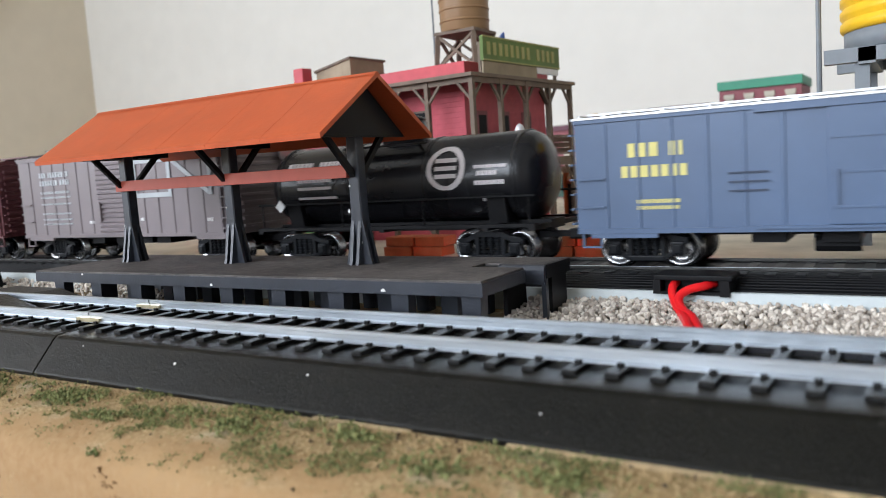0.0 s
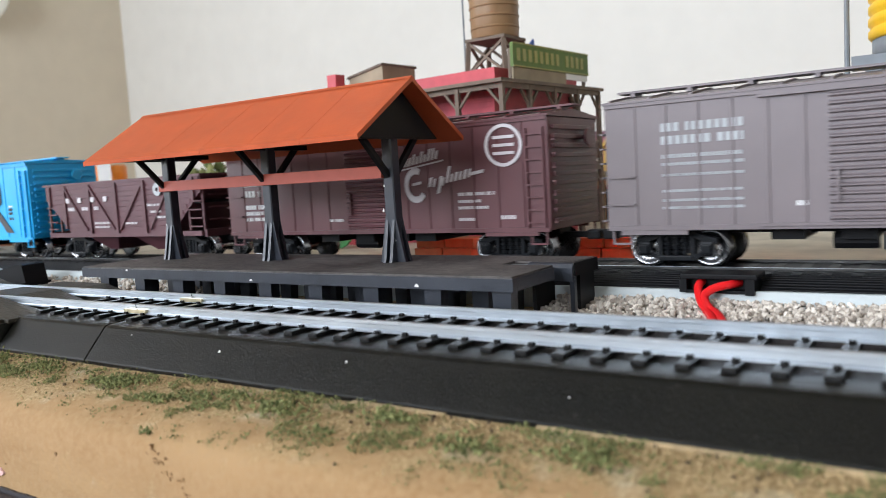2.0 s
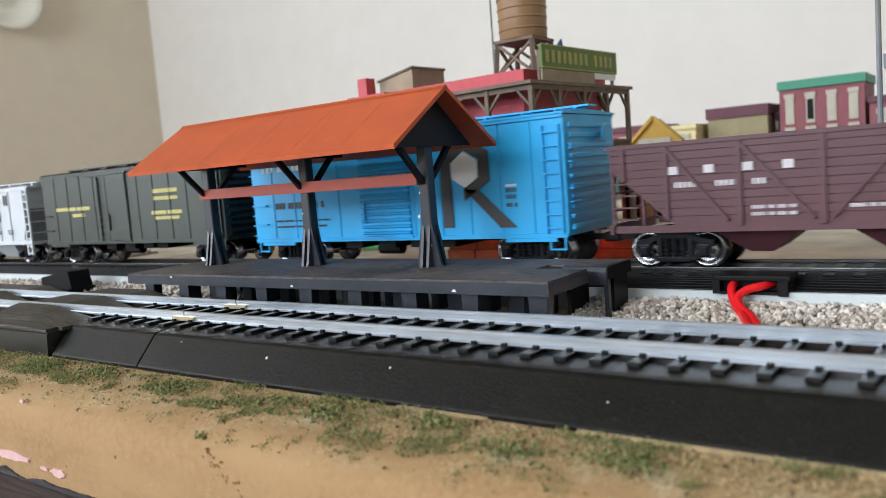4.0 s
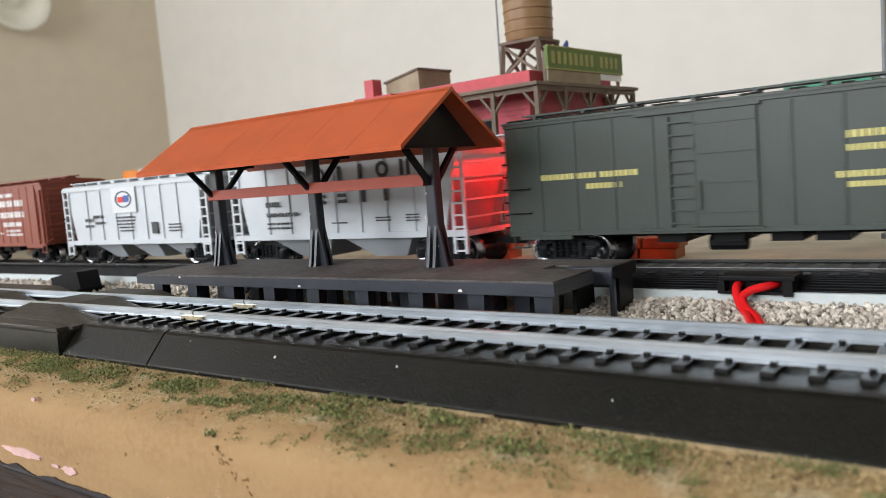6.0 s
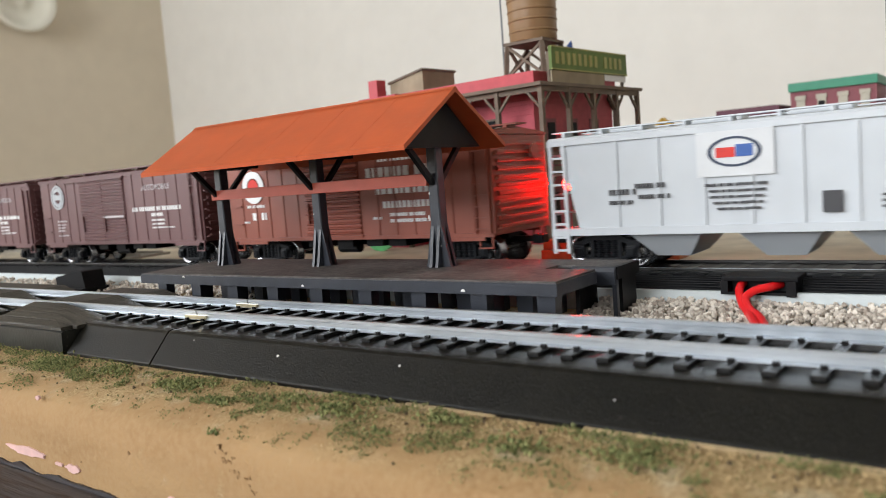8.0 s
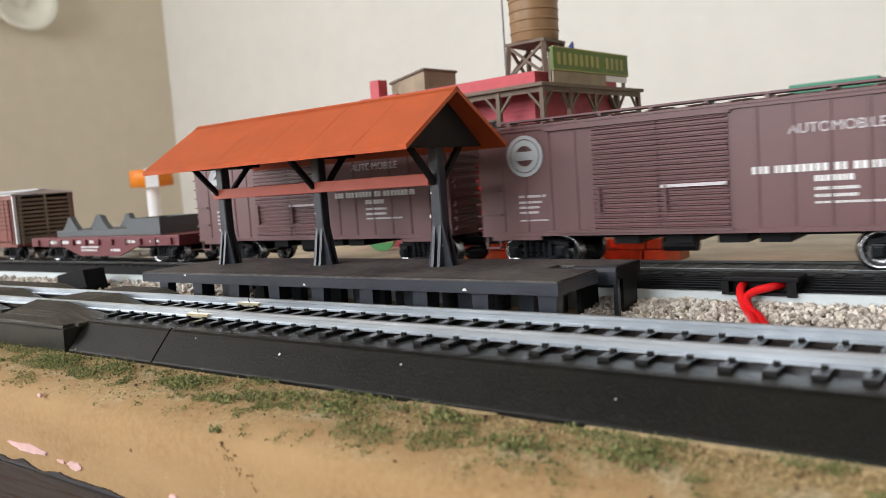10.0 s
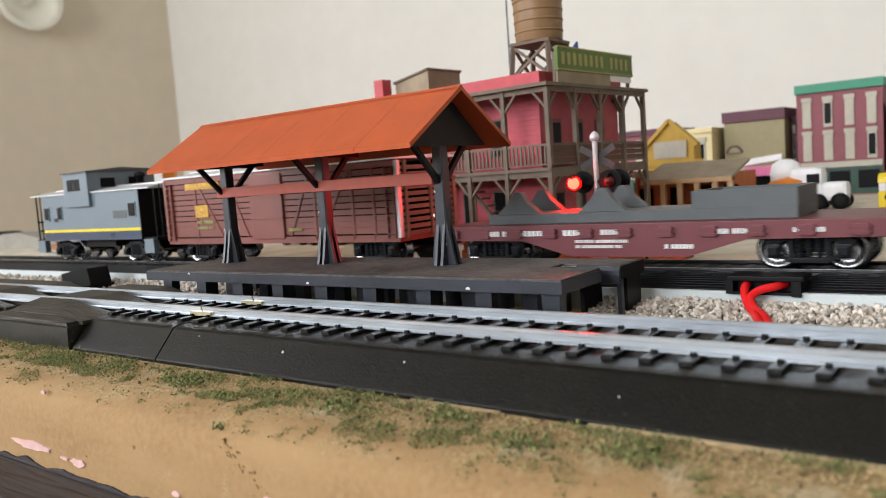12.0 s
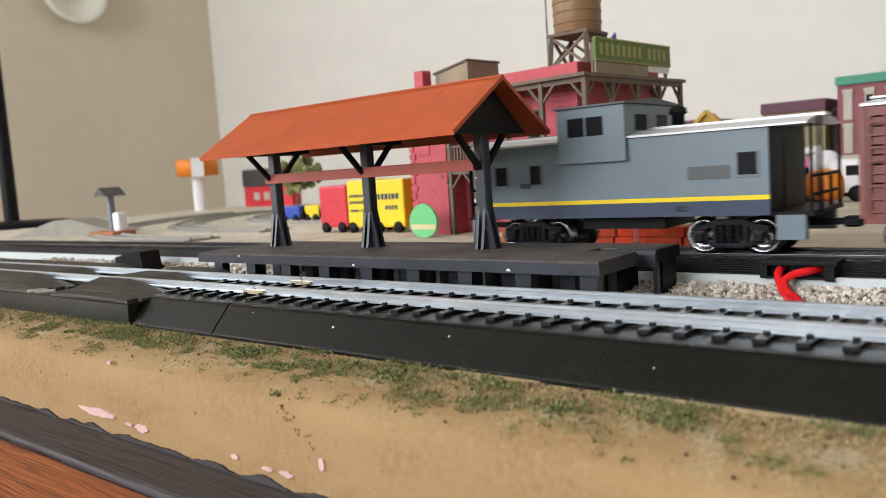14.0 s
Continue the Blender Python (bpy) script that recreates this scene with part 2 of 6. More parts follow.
M["ground"] = ground_paint()


# ---- building helpers ----
def box(bm, x0, x1, y0, y1, z0, z1, bevel=0.0):
    m = Matrix.Translation(((x0 + x1) / 2, (y0 + y1) / 2, (z0 + z1) / 2)) @ Matrix.Diagonal((x1 - x0, y1 - y0, z1 - z0, 1))
    r = bmesh.ops.create_cube(bm, size=1, matrix=m)
    if bevel:
        es = list({e for v in r["verts"] for e in v.link_edges})
        bmesh.ops.bevel(bm, geom=es, offset=bevel, segments=2, affect="EDGES", profile=0.6)
    return bm


def bx(*a, **k):
    return box(bmesh.new(), *a, **k)


def tube(bm, a, b, r0, r1=None, seg=12):
    """A closed cylinder or cone from a to b."""
    a, b = Vector(a), Vector(b)
    d = b - a
    q = d.to_track_quat("Z", "Y").to_matrix().to_4x4()
    bmesh.ops.create_cone(bm, cap_ends=True, segments=seg, radius1=r0, radius2=r0 if r1 is None else r1, depth=d.length, matrix=Matrix.Translation((a + b) / 2) @ q)
    return bm


def bar(bm, a, b, w, h):
    """A square bar from a to b."""
    a, b = Vector(a), Vector(b)
    d = b - a
    q = d.to_track_quat("Z", "Y").to_matrix().to_4x4()
    bmesh.ops.create_cube(bm, size=1, matrix=Matrix.Translation((a + b) / 2) @ q @ Matrix.Diagonal((w, h, d.length, 1)))
    return bm


def prism(bm, outline, axis, lo, hi):
    """An outline of (u, v) pulled along an axis: x takes (y, z), y takes (x, z), z takes (x, y)."""
    place = {"x": lambda u, v, w: (w, u, v), "y": lambda u, v, w: (u, w, v), "z": lambda u, v, w: (u, v, w)}[axis]
    a = [bm.verts.new(place(u, v, lo)) for u, v in outline]
    b = [bm.verts.new(place(u, v, hi)) for u, v in outline]
    fs = [bm.faces.new(a), bm.faces.new(b)]
    for i in range(len(a)):
        j = (i + 1) % len(a)
        fs.append(bm.faces.new((a[i], a[j], b[j], b[i])))
    bmesh.ops.recalc_face_normals(bm, faces=fs)
    return bm


def frustum(x0, x1, y, z, u0, u1, v, w):
    """A block that tapers from a rectangle at height z to a smaller one at height w."""
    bm = bmesh.new()
    a = [bm.verts.new(p) for p in ((x0, -y, z), (x1, -y, z), (x1, y, z), (x0, y, z))]
    b = [bm.verts.new(p) for p in ((u0, -v, w), (u1, -v, w), (u1, v, w), (u0, v, w))]
    for f in [a, b] + [(a[i], a[(i + 1) % 4], b[(i + 1) % 4], b[i]) for i in range(4)]:
        bm.faces.new(f)
    bmesh.ops.recalc_face_normals(bm, faces=bm.faces[:])
    return bm


def pr(outline, axis, lo, hi):
    return prism(bmesh.new(), outline, axis, lo, hi)


def lathe(bm, profile, centre, axis="z", seg=28):
    """A profile of (radius, height) turned round an axis."""
    c = Vector(centre)
    put = {"z": lambda r, h, a: (r * math.cos(a), r * math.sin(a), h), "x": lambda r, h, a: (h, r * math.cos(a), r * math.sin(a)), "y": lambda r, h, a: (r * math.cos(a), h, r * math.sin(a))}[axis]
    rings = [[bm.verts.new(c + Vector(put(r, h, 2 * math.pi * k / seg))) for k in range(seg)] for r, h in profile]
    fs = []
    for p, q in zip(rings, rings[1:]):
        for k in range(seg):
            f = bm.faces.new((p[k], p[(k + 1) % seg], q[(k + 1) % seg], q[k]))
            f.smooth = True
            fs.append(f)
    fs += [bm.faces.new(rings[0]), bm.faces.new(rings[-1])]
    bmesh.ops.recalc_face_normals(bm, faces=fs)
    return bm


def mesh_of(name, bm, material):
    me = bpy.data.meshes.new(name)
    bm.transform(Matrix.Scale(MM, 4))
    bm.to_mesh(me)
    bm.free()
    me.materials.append(material)
    return me


def part(name, bm, material, parent, label=""):
    ob = new(name, mesh_of(name, bm, material))
    ob.parent = parent
    if label:
        ob["label"] = label
    return ob


def thing(name, x, y, z, label, category, group="", kind="", rz=0):
    ob = new(name)
    ob.empty_display_size = 0.01
    ob.matrix_world = pose(x * MM, y * MM, z * MM, 0, 0, rz)
    return tagged(ob, label, category, group, kind)


def solid(name, bm, material, label, category, kind="", group=""):
    return tagged(new(name, mesh_of(name, bm, material)), label, category, group, kind)


def twin(name, source, parent, x=0, y=0, z=0, rz=0):
    """Another piece on the same mesh."""
    ob = new(name, source.data)
    ob.parent = parent
    ob.matrix_local = pose(x * MM, y * MM, z * MM, 0, 0, rz)
    return ob


DECK = -3.0   # plateau of the layout
LOW = -8.5    # trough in front of it
RAIL = 1.2    # head of the far rails
TRACK = 104.7  # middle of the far track

# ---- room ----
X0, X1, Y0, Y1, Z0, Z1 = -2060, 2100, -2800, 1421, -1000, 1740
solid("floor", bx(X0 - 100, X1 + 100, Y0 - 100, Y1 + 100, Z0 - 60, Z0), M["floor"], "brown wooden boards of the room", "floor", "structure")
solid("ceiling", bx(X0 - 100, X1 + 100, Y0 - 100, Y1 + 100, Z1, Z1 + 60), M["ceil"], "plain white painted ceiling of the room", "ceiling", "structure")
solid("wall_north", bx(X0 - 100, X1 + 100, Y1, Y1 + 100, Z0, Z1), M["wall"], "plain cream painted wall behind the layout", "wall", "structure")
solid("wall_east", bx(X1, X1 + 100, Y0, Y1, Z0, Z1), M["wall"], "plain cream painted wall of the room", "wall", "structure")


def wall_with_opening(name, axis, lo, hi, u0, u1, a0, a1, z0, z1):
    bm = bmesh.new()
    for p0, p1, q0, q1 in ((u0, a0, Z0, Z1), (a1, u1, Z0, Z1), (a0, a1, Z0, z0), (a0, a1, z1, Z1)):
        if axis == "y":
            box(bm, p0, p1, lo, hi, q0, q1)
        else:
            box(bm, lo, hi, p0, p1, q0, q1)
    # the west wall takes the paint darkened for its shade
    return solid(name, bm, M["wallshade" if name == "wall_west" else "wall"], "plain painted wall with a window opening", "wall", "structure")


wall_with_opening("wall_south", "y", Y0 - 100, Y0, X0 - 100, X1 + 100, -1120, 80, 360, 1680)
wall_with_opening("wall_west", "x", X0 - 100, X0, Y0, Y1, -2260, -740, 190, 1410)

# ---- layout: sheets that carry everything ----
solid("plateau", bx(-990, 900, 78, 660, -60, DECK), M["plaster"], "tan and grey painted plaster plateau of the layout", "ground", "structure")
solid("track_shelf", bx(X0 + 2, -990.2, 70, 140, -40, DECK - 0.2), M["plaster"], "narrow plaster shelf that carries the track on", "shelf", "structure")
solid("foam_step", bx(-600, 500, 76.4, 78, LOW - 3, -2.2), M["foamwhite"], "white foam board edge below the far roadbed", "trim", "structure")


def front_ground():
    """Sand strip with a rounded shoulder and an upright tan painted face."""
    prof = [(77, -60), (77, LOW), (20, LOW - 1), (-12, -9.9), (-19, -9.3), (-32, -10.6), (-36.5, -12.2), (-38.6, -14.6), (-39.2, -20), (-39.4, -60)]
    bm = bmesh.new()
    xs = [-650 + 6 * i for i in range(180)]
    rings = []
    for x in xs:
        ring = []
        for k, (y, z) in enumerate(prof):
            w = noise.noise(Vector((x * 0.035, y * 0.06, z * 0.05)))
            dy = w * (0.9 if k > 4 and k < 8 else 0.0)
            dz = w * (0.8 if 4 < k < 8 else 0.3 if k == 4 else 0.0)
            ring.append(bm.verts.new((x, y + dy, z + dz)))
        rings.append(ring)
    for a, b in zip(rings, rings[1:]):
        for k in range(len(prof) - 1):
            f = bm.faces.new((a[k], a[k + 1], b[k + 1], b[k]))
            f.smooth = True
    bmesh.ops.recalc_face_normals(bm, faces=bm.faces[:])
    ob = solid("ground", bm, M["ground"], "sandy tan scenery with a rounded painted edge", "ground", "structure")
    return ob


front_ground()
solid("edge_board", bx(-650, 430, -54, -39.6, -58, -31, bevel=1.2), M["blackwood"], "worn black and brown stained wooden edge board", "trim", "structure")


def paint_run():
    """Ragged black stain that crept from the board onto the tan face."""
    top = [(x * 0.5, -30.4 + 1.5 * noise.noise(Vector((x * 0.055, 4.0, 1.0))) + 0.3 * noise.noise(Vector((x * 0.25, 9.0, 1.0)))) for x in range(-280, 160)]
    return pr([(80, -33)] + [(-140, -33)] + [(x, max(z, -31.6)) for x, z in top], "y", -39.85, -39.3)


solid("stain_edge", paint_run(), M["blackwood"], "ragged black stain along the top of the edge board", "trim", "structure")
solid("table_rail", bx(-650, 430, -120, -54.2, -60, -32.5, bevel=1.5), M["redwood"], "orange stained wooden rail along the table", "trim", "structure")
solid("table_base", bx(-990, 900, -116, 660, -110, -60.2), M["redwood"], "wooden table that carries the layout", "table", "structure")
for lx in (-900, -300, 400, 880):
    solid("table_leg", bx(lx - 40, lx + 10, -100, -50, Z0, -110), M["redwood"], "square wooden leg under the layout table", "table leg", "structure", "table legs")
# ---- tracks ----
PITCH = 6.875


def rail_mesh(bm, x0, x1, y, head, foot=-0.4):
    half = [(0.9, foot), (0.9, foot + 0.35), (0.3, foot + 0.6), (0.3, head - 0.9), (0.6, head - 0.7), (0.6, head - 0.1), (0.5, head)]
    return prism(bm, [(y + w, z) for w, z in half] + [(y - w, z) for w, z in reversed(half)], "x", x0, x1)


def tie_mesh():
    bm = bx(-1.2, 1.2, -4.3, 23.9, -1.9, -0.45, bevel=0.22)
    for y in (-0.1, 2.3, 17.3, 19.7):
        box(bm, -0.5, 0.5, y - 0.4, y + 0.4, -0.5, 0.15)
    return bm


def near_track():
    t = thing("track_section", 0, 0, 0, "silver rails on black plastic ties and sloped roadbed", "model track")
    top, bot = -1.6, -8.9
    prof = [(-15.2, bot - 0.9), (-15.2, bot), (-15.0, bot + 0.35), (-9.2, top - 0.5), (-8.5, top - 0.02), (-7.4, top + 0.2), (-4.6, top + 0.3), (2.4, top + 0.3), (2.6, -3.4), (16.8, -3.4), (17.0, top + 0.3), (24.4, top + 0.3), (27.4, top), (35.3, bot), (35.3, bot - 0.9)]
    part("roadbed", pr(prof, "x", -36.9, 260), M["roadbed"], t, "black grained plastic roadbed with sloped side")
    part("roadbed", pr(prof, "x", -78, -37.5), M["roadbed"], t)
    for y in (1.1, 18.5):
        part("rail", rail_mesh(bmesh.new(), -37.6, 260, y, 2.0), M["rail"], t)
        part("rail", rail_mesh(bmesh.new(), -420, -38.1, y, 2.0), M["rail"], t)
        part("rail_joiner", bx(-42.5, -33.5, y - 1.05, y + 1.05, -0.2, 0.75), M["brass"], t, "brass rail joiner")
    for x, f, s in ((7.0, 0.62, 0.32), (42, 0.7, 0.22), (-25, 0.8, 0.16), (88, 0.5, 0.16)):
        y, z = -15.2 + 6.6 * f, bot + (top - bot) * f
        part("paint_fleck", tube(bmesh.new(), (x, y, z), (x, y - 0.15, z + 0.15), s, seg=7), M["chip"], t)
    first = part("tie", tie_mesh(), M["tie"], t)
    first.matrix_local = pose(-11 * PITCH * MM, 0, 0)
    for i in range(-10, 38):
        twin("tie", first, t, i * PITCH)


near_track()
solid("shim_strip", pr([(-16.0, -9.9), (-14.4, -9.9), (-14.4, -9.0), (-16.2, -9.5)], "x", 47, 67), M["sand"], "pale shim strip below the roadbed edge", "trim", "structure")
solid("shim_strip", pr([(-16.0, -9.9), (-14.4, -9.9), (-14.4, -8.8), (-16.2, -9.4)], "x", 84, 260), M["sand"], "pale shim strip below the roadbed edge", "trim", "structure")


def rerailer():
    t = thing("rerailer_track", 0, 0, 0, "black plastic rerailer track with flat crossing plates", "model track")
    part("roadbed", pr([(-15.7, -9.8), (-15.5, -3.3), (-14.9, -2.8), (35, -2.8), (36, -9.8)], "x", -300, -79.2), M["basegloss"], t, "worn black plastic base with upright side")
    tops = (-0.9, 0.1, 1.0, 1.8)
    for x0, x1 in ((-131, -79.6), (-300, -147)):
        for i, zt in enumerate(tops):
            y0 = -15.3 + i * 3.5
            ramp = 9 + 4.5 * i
            bm = bmesh.new()
            # each board falls a little towards its outer edge
            for y, dz in ((y0, -0.55), (y0 + 3.42, 0.25)):
                for x, z in ((x0, -2.75), (x1 + 2.2 * i, -2.75), (x1 + 2.2 * i, -1.7), (x1 - ramp, zt + dz), (x0 + 9, zt + dz), (x0, -1.7)):
                    bm.verts.new((x, y, z))
            v = list(bm.verts)
            bm.faces.new(v[:6])
            bm.faces.new(v[6:])
            for k in range(6):
                bm.faces.new((v[k], v[(k + 1) % 6], v[6 + (k + 1) % 6], v[6 + k]))
            bmesh.ops.recalc_face_normals(bm, faces=bm.faces[:])
            part("plate_board", bm, M["plate"], t, "scuffed grey-brown ramp board")
        part("inner_plate", pr([(x0, -2.4), (x1 - 2, -2.4), (x1 - 22, 1.8), (x0 + 9, 1.8)], "y", 3.2, 16.4), M["plate"], t)
        part("outer_plate", pr([(x0, -2.4), (x1, -2.4), (x1 - 18, 1.5), (x0 + 8, 1.5)], "y", 20.2, 31), M["plate"], t)
    for x in (-142.5, -136):
        part("contact", tube(bmesh.new(), (x, -17.8, -1.6), (x + 4, -13, -1.6), 0.85), M["steel"], t, "bare metal wire contact")


rerailer()


def far_track():
    t = thing("track_section", 0, TRACK, 0, "bright rails on black plastic roadbed carrying the train", "model track")
    top, bot = RAIL - 1.0, DECK - 0.2
    prof = [(26, bot), (20, top - 0.4), (11, top), (-11, top), (-11.6, top - 0.1)]
    for k in range(9):
        f0, f1 = k / 9, (k + 0.75) / 9
        for f, o in ((f0, 0.0), (f0 + 0.01, -0.22), (f1, -0.22), (f1 + 0.01, 0.0)):
            prof.append((-11.8 - 14 * f + o * 0.3, top - 0.1 - (top - bot - 0.2) * f ** 1.6 + (0.16 if o else 0)))
    prof.append((-26.2, bot))
    bm = pr(prof, "x", -2055, 420)
    part("roadbed", bm, M["black"], t, "black ribbed plastic roadbed")
    for y in (-8.8, 8.8):
        part("rail", rail_mesh(bmesh.new(), -2055, 420, y, RAIL, RAIL - 2.0), M["raildim"], t)
    # thin bright strip paints the highlight along the near rail of this track
    part("rail_head", bx(-2055, 420, -9.42, -8.7, RAIL - 0.05, RAIL + 0.02), M["rail"], t, "bright strip drawn as the glint along the rail")
    first = part("tie", bx(-1.25, 1.25, -15, 15, top - 0.6, top + 0.12), M["dark"], t)
    first.matrix_local = pose(-60 * PITCH * MM, 0, 0)
    for i in range(-59, 36):
        twin("tie", first, t, i * PITCH)


far_track()


def wire_terminal():
    t = thing("track_terminal", 89, 76, -2.2, "black track terminal with two red feeder wires", "wire terminal")
    bm = bx(-10.2, 8.2, -0.6, 9, 2.9, 4.2, bevel=0.3)
    box(bm, -10.4, -8.6, -0.8, 7, -0.4, 3.0)
    box(bm, 5.4, 7.6, -0.8, 7, -0.8, 3.0)
    box(bm, -8.6, 5.4, 2.6, 7, -0.4, 2.9)
    box(bm, -8.6, 5.4, -0.6, 2.7, -0.5, 0.2)
    part("housing", bm, M["black"], t)
    for pts in (((-5.6, 2.6, 2.0), (-5.6, -1.6, 1.8), (-4.6, -4.5, -0.6), (-2.0, -9, -3.0), (0.5, -13, -3.6), (5, -26, -3.8)), ((3.4, 2.6, 1.8), (2.0, -1.6, 1.9), (-1.6, -2.9, 1.2), (-3.6, -5.0, -0.6), (-1.0, -9.5, -2.8), (2.6, -13.5, -3.4), (7, -26, -3.8))):
        c = bpy.data.curves.new("wire", "CURVE")
        c.dimensions, c.bevel_depth, c.bevel_resolution, c.resolution_u = "3D", 1.05 * MM, 4, 10
        s = c.splines.new("NURBS")
        s.points.add(len(pts) - 1)
        for p, q in zip(s.points, pts):
            p.co = (*(v * MM for v in q), 1)
        s.use_endpoint_u, s.order_u = True, 3
        c.materials.append(M["redwire"])
        me = bpy.data.meshes.new_from_object(new("wire_path", c))
        bpy.data.objects.remove(bpy.data.objects["wire_path"])
        ob = new("wire", me)
        ob.parent = t
        ob["label"] = "thick red insulated wire"


wire_terminal()


def switch_block():
    t = thing("switch_machine", -204, 60, LOW, "black plastic switch block beside the track", "switch machine", rz=0)
    part("case", pr([(-14, 4), (10.5, 4), (8.4, 11.6), (5.5, 11.9), (-14.5, 8.6)], "y", -5, 5), M["black"], t)
    part("base_plate", bx(-14, 10, -6.5, 6.5, 0, 4.0), M["black"], t)


switch_block()


# ---- station platform and shelter ----
def platform():
    t = thing("station_platform", -29.5, 33, LOW, "dark weathered plastic platform deck on short square posts", "platform")
    up = 6.6 - LOW
    part("deck", pr([(-84, 0), (83.5, 0), (83.5, 21), (69.2, 21), (69.2, 28), (74.5, 28), (74.5, 26), (86.4, 26), (86.4, 40), (-84, 40)], "z", up - 0.6, up), M["deck"], t, "grey-brown grained deck")
    part("fascia", pr([(-84, -0.4), (83.9, -0.4), (83.9, 21), (82.6, 21), (82.6, 0.9), (-84, 0.9)], "z", up - 3.5, up - 0.5), M["slate"], t, "blue-grey plastic edge band")
    part("lip", pr([(24.6, up - 4.6), (25.6, up - 4.6), (26.2, up - 0.7), (26, up + 0.02), (25.2, up - 0.3), (24.7, up - 1.2)], "x", 74.5, 87), M["slate"], t, "rounded blue-grey lip")
    # darker colour here stands for the shade on the end face
    part("lip", pr([(26, up - 3.4), (40.4, up - 3.4), (40.4, up - 0.1), (26, up - 0.1)], "x", 86.2, 87.2), M["slatedark"], t)
    part("corner_leg", bx(86.0, 87.2, 25.2, 26.6, 0, up - 3.4), M["slate"], t)
    # wide dark panels fill the shaded opening under the lip
    part("corner_leg", bx(85.0, 86.6, 30, 39, 0, up - 3.4), M["slatedark"], t)
    part("corner_leg", bx(74.5, 75.6, 27, 38, 0, up - 0.7), M["slatedark"], t)
    leg = None
    for y in (2.6, 14, 27.5, 38):
        for i in range(9):
            x = -73.5 + 19.2 * i + (0 if y < 5 else 6.5 if y < 20 else 2)
            if x > 82:
                continue
            if leg is None:
                leg = part("post", pr([(-2.1, 0), (2.1, 0), (2.5, up - 3.3), (-2.5, up - 3.3)], "y", -1.6, 1.6), M["slate"], t)
                leg.matrix_local = pose(x * MM, y * MM, 0)
            else:
                twin("post", leg, t, x, y)
    for x, z, s in ((-58.5, -1.0, 0.55), (-0.6, -2.9, 0.6), (57.4, -2.9, 0.7)):
        part("chip", prism(bmesh.new(), [(x - s, up + z), (x + s, up + z - 0.1), (x + s * 0.6, up + z + s * 0.7), (x, up + z + s), (x - s * 0.7, up + z + s * 0.6)], "y", -0.55, -0.3), M["chip"], t, "white chip in the paint")


platform()


def shelter():
    t = thing("platform_shelter", -47.3, 57.8, 6.6, "orange plastic gable roof on three dark platform posts", "shelter")
    e, r, half, a, b = 35.2, 51.2, 25.0, -59.7, 59.6
    th = 1.3
    # front slope in panels, with fine seams
    cuts = [a, -20.5, -0.5, 19.4, 39.6, b]
    for c0, c1 in zip(cuts, cuts[1:]):
        part("roof_panel", pr([(-half, e), (0, r), (0, r - th), (-half + 0.2, e - th)], "x", c0 + (0.0 if c0 == a else 0.05), c1 - 0.05 if c1 != b else c1), M["orange"], t, "smooth orange roof panel")
    part("roof_panel", pr([(half, e), (0.02, r), (0.02, r - th), (half - 0.2, e - th)], "x", a, b), M["orange"], t)
    part("ridge_cap", pr([(-1.3, r - 0.6), (0, r + 0.25), (1.3, r - 0.6), (0, r - 0.3)], "x", a - 0.05, b + 0.05), M["orange"], t)
    part("rafter", pr([(-18.5, 34.6), (18.5, 34.6), (0, r - 2.0)], "x", 52.6, 54.4), M["slatedark"], t, "dark gable panel under the roof")
    part("rafter", pr([(-18.5, 34.6), (18.5, 34.6), (0, r - 2.0)], "x", -54.4, -52.6), M["slatedark"], t)
    for px in (-48.0, 1.6, 50.4):
        bm = prism(bmesh.new(), [(-2.0, 0), (2.0, 0), (1.75, 36.5), (-1.75, 36.5)], "y", -1.8, 1.8)
        bmesh.ops.bevel(bm, geom=[x for x in bm.edges if abs(x.verts[0].co.z - x.verts[1].co.z) > 20], offset=0.35, segments=1, affect="EDGES")
        p = part("post", bm, M["slate"], t, "blue-grey square post with flared foot")
        p.matrix_local = pose(px * MM, 0, 0)
        for s in (-1, 1):
            for yy in (-1.7, 0.5):
                bm = prism(bmesh.new(), [(s * 1.7, 0), (s * 4.5, 0), (s * 4.1, 1.2), (s * 1.7, 13.5)], "y", yy, yy + 1.0)
                part("foot_fin", bm, M["slate"], p)
            for xx in (-1.7, 0.5):
                bm = prism(bmesh.new(), [(s * 1.5, 0), (s * 4.3, 0), (s * 3.9, 1.2), (s * 1.5, 13.5)], "x", xx, xx + 1.0)
                part("foot_fin", bm, M["slate"], p)
        bm = bmesh.new()
        for s in (-1, 1):
            bar(bm, (0, s * 1.6, 24.5), (0, s * 12.5, 35.4), 1.5, 1.5)
        box(bm, -1.1, 1.1, -17, 17, 34.8, 36.4)
        part("brace", bm, M["slatedark"], p)
    part("cross_beam", bx(-50.4, 49.2, -3.2, -1.8, 23.9, 27.4, bevel=0.15), M["beam"], t, "flat red beam between the posts")
    for x, z, w, hh in ((48.2, 14.5, 0.35, 0.9), (49.0, 21.5, 0.3, 0.5), (51.8, 6.0, 0.25, 0.6), (-49.6, 12, 0.2, 0.6), (0.4, 17, 0.2, 0.5)):
        part("chip", pr([(x - w, z), (x + w * 0.4, z - hh * 0.4), (x + w, z + hh * 0.3), (x + w * 0.2, z + hh), (x - w * 0.6, z + hh * 0.6)], "y", -1.95, -1.75), M["chip"], t, "white chip in the paint")
    part("purlin", bx(-52, 52, -1.2, 1.2, 36.4, 38.4), M["slatedark"], t)


shelter()

# ---- rolling stock: x forward, y across with -y to the viewer, z from the rail head ----
CARS = []
SIDE = -18.1


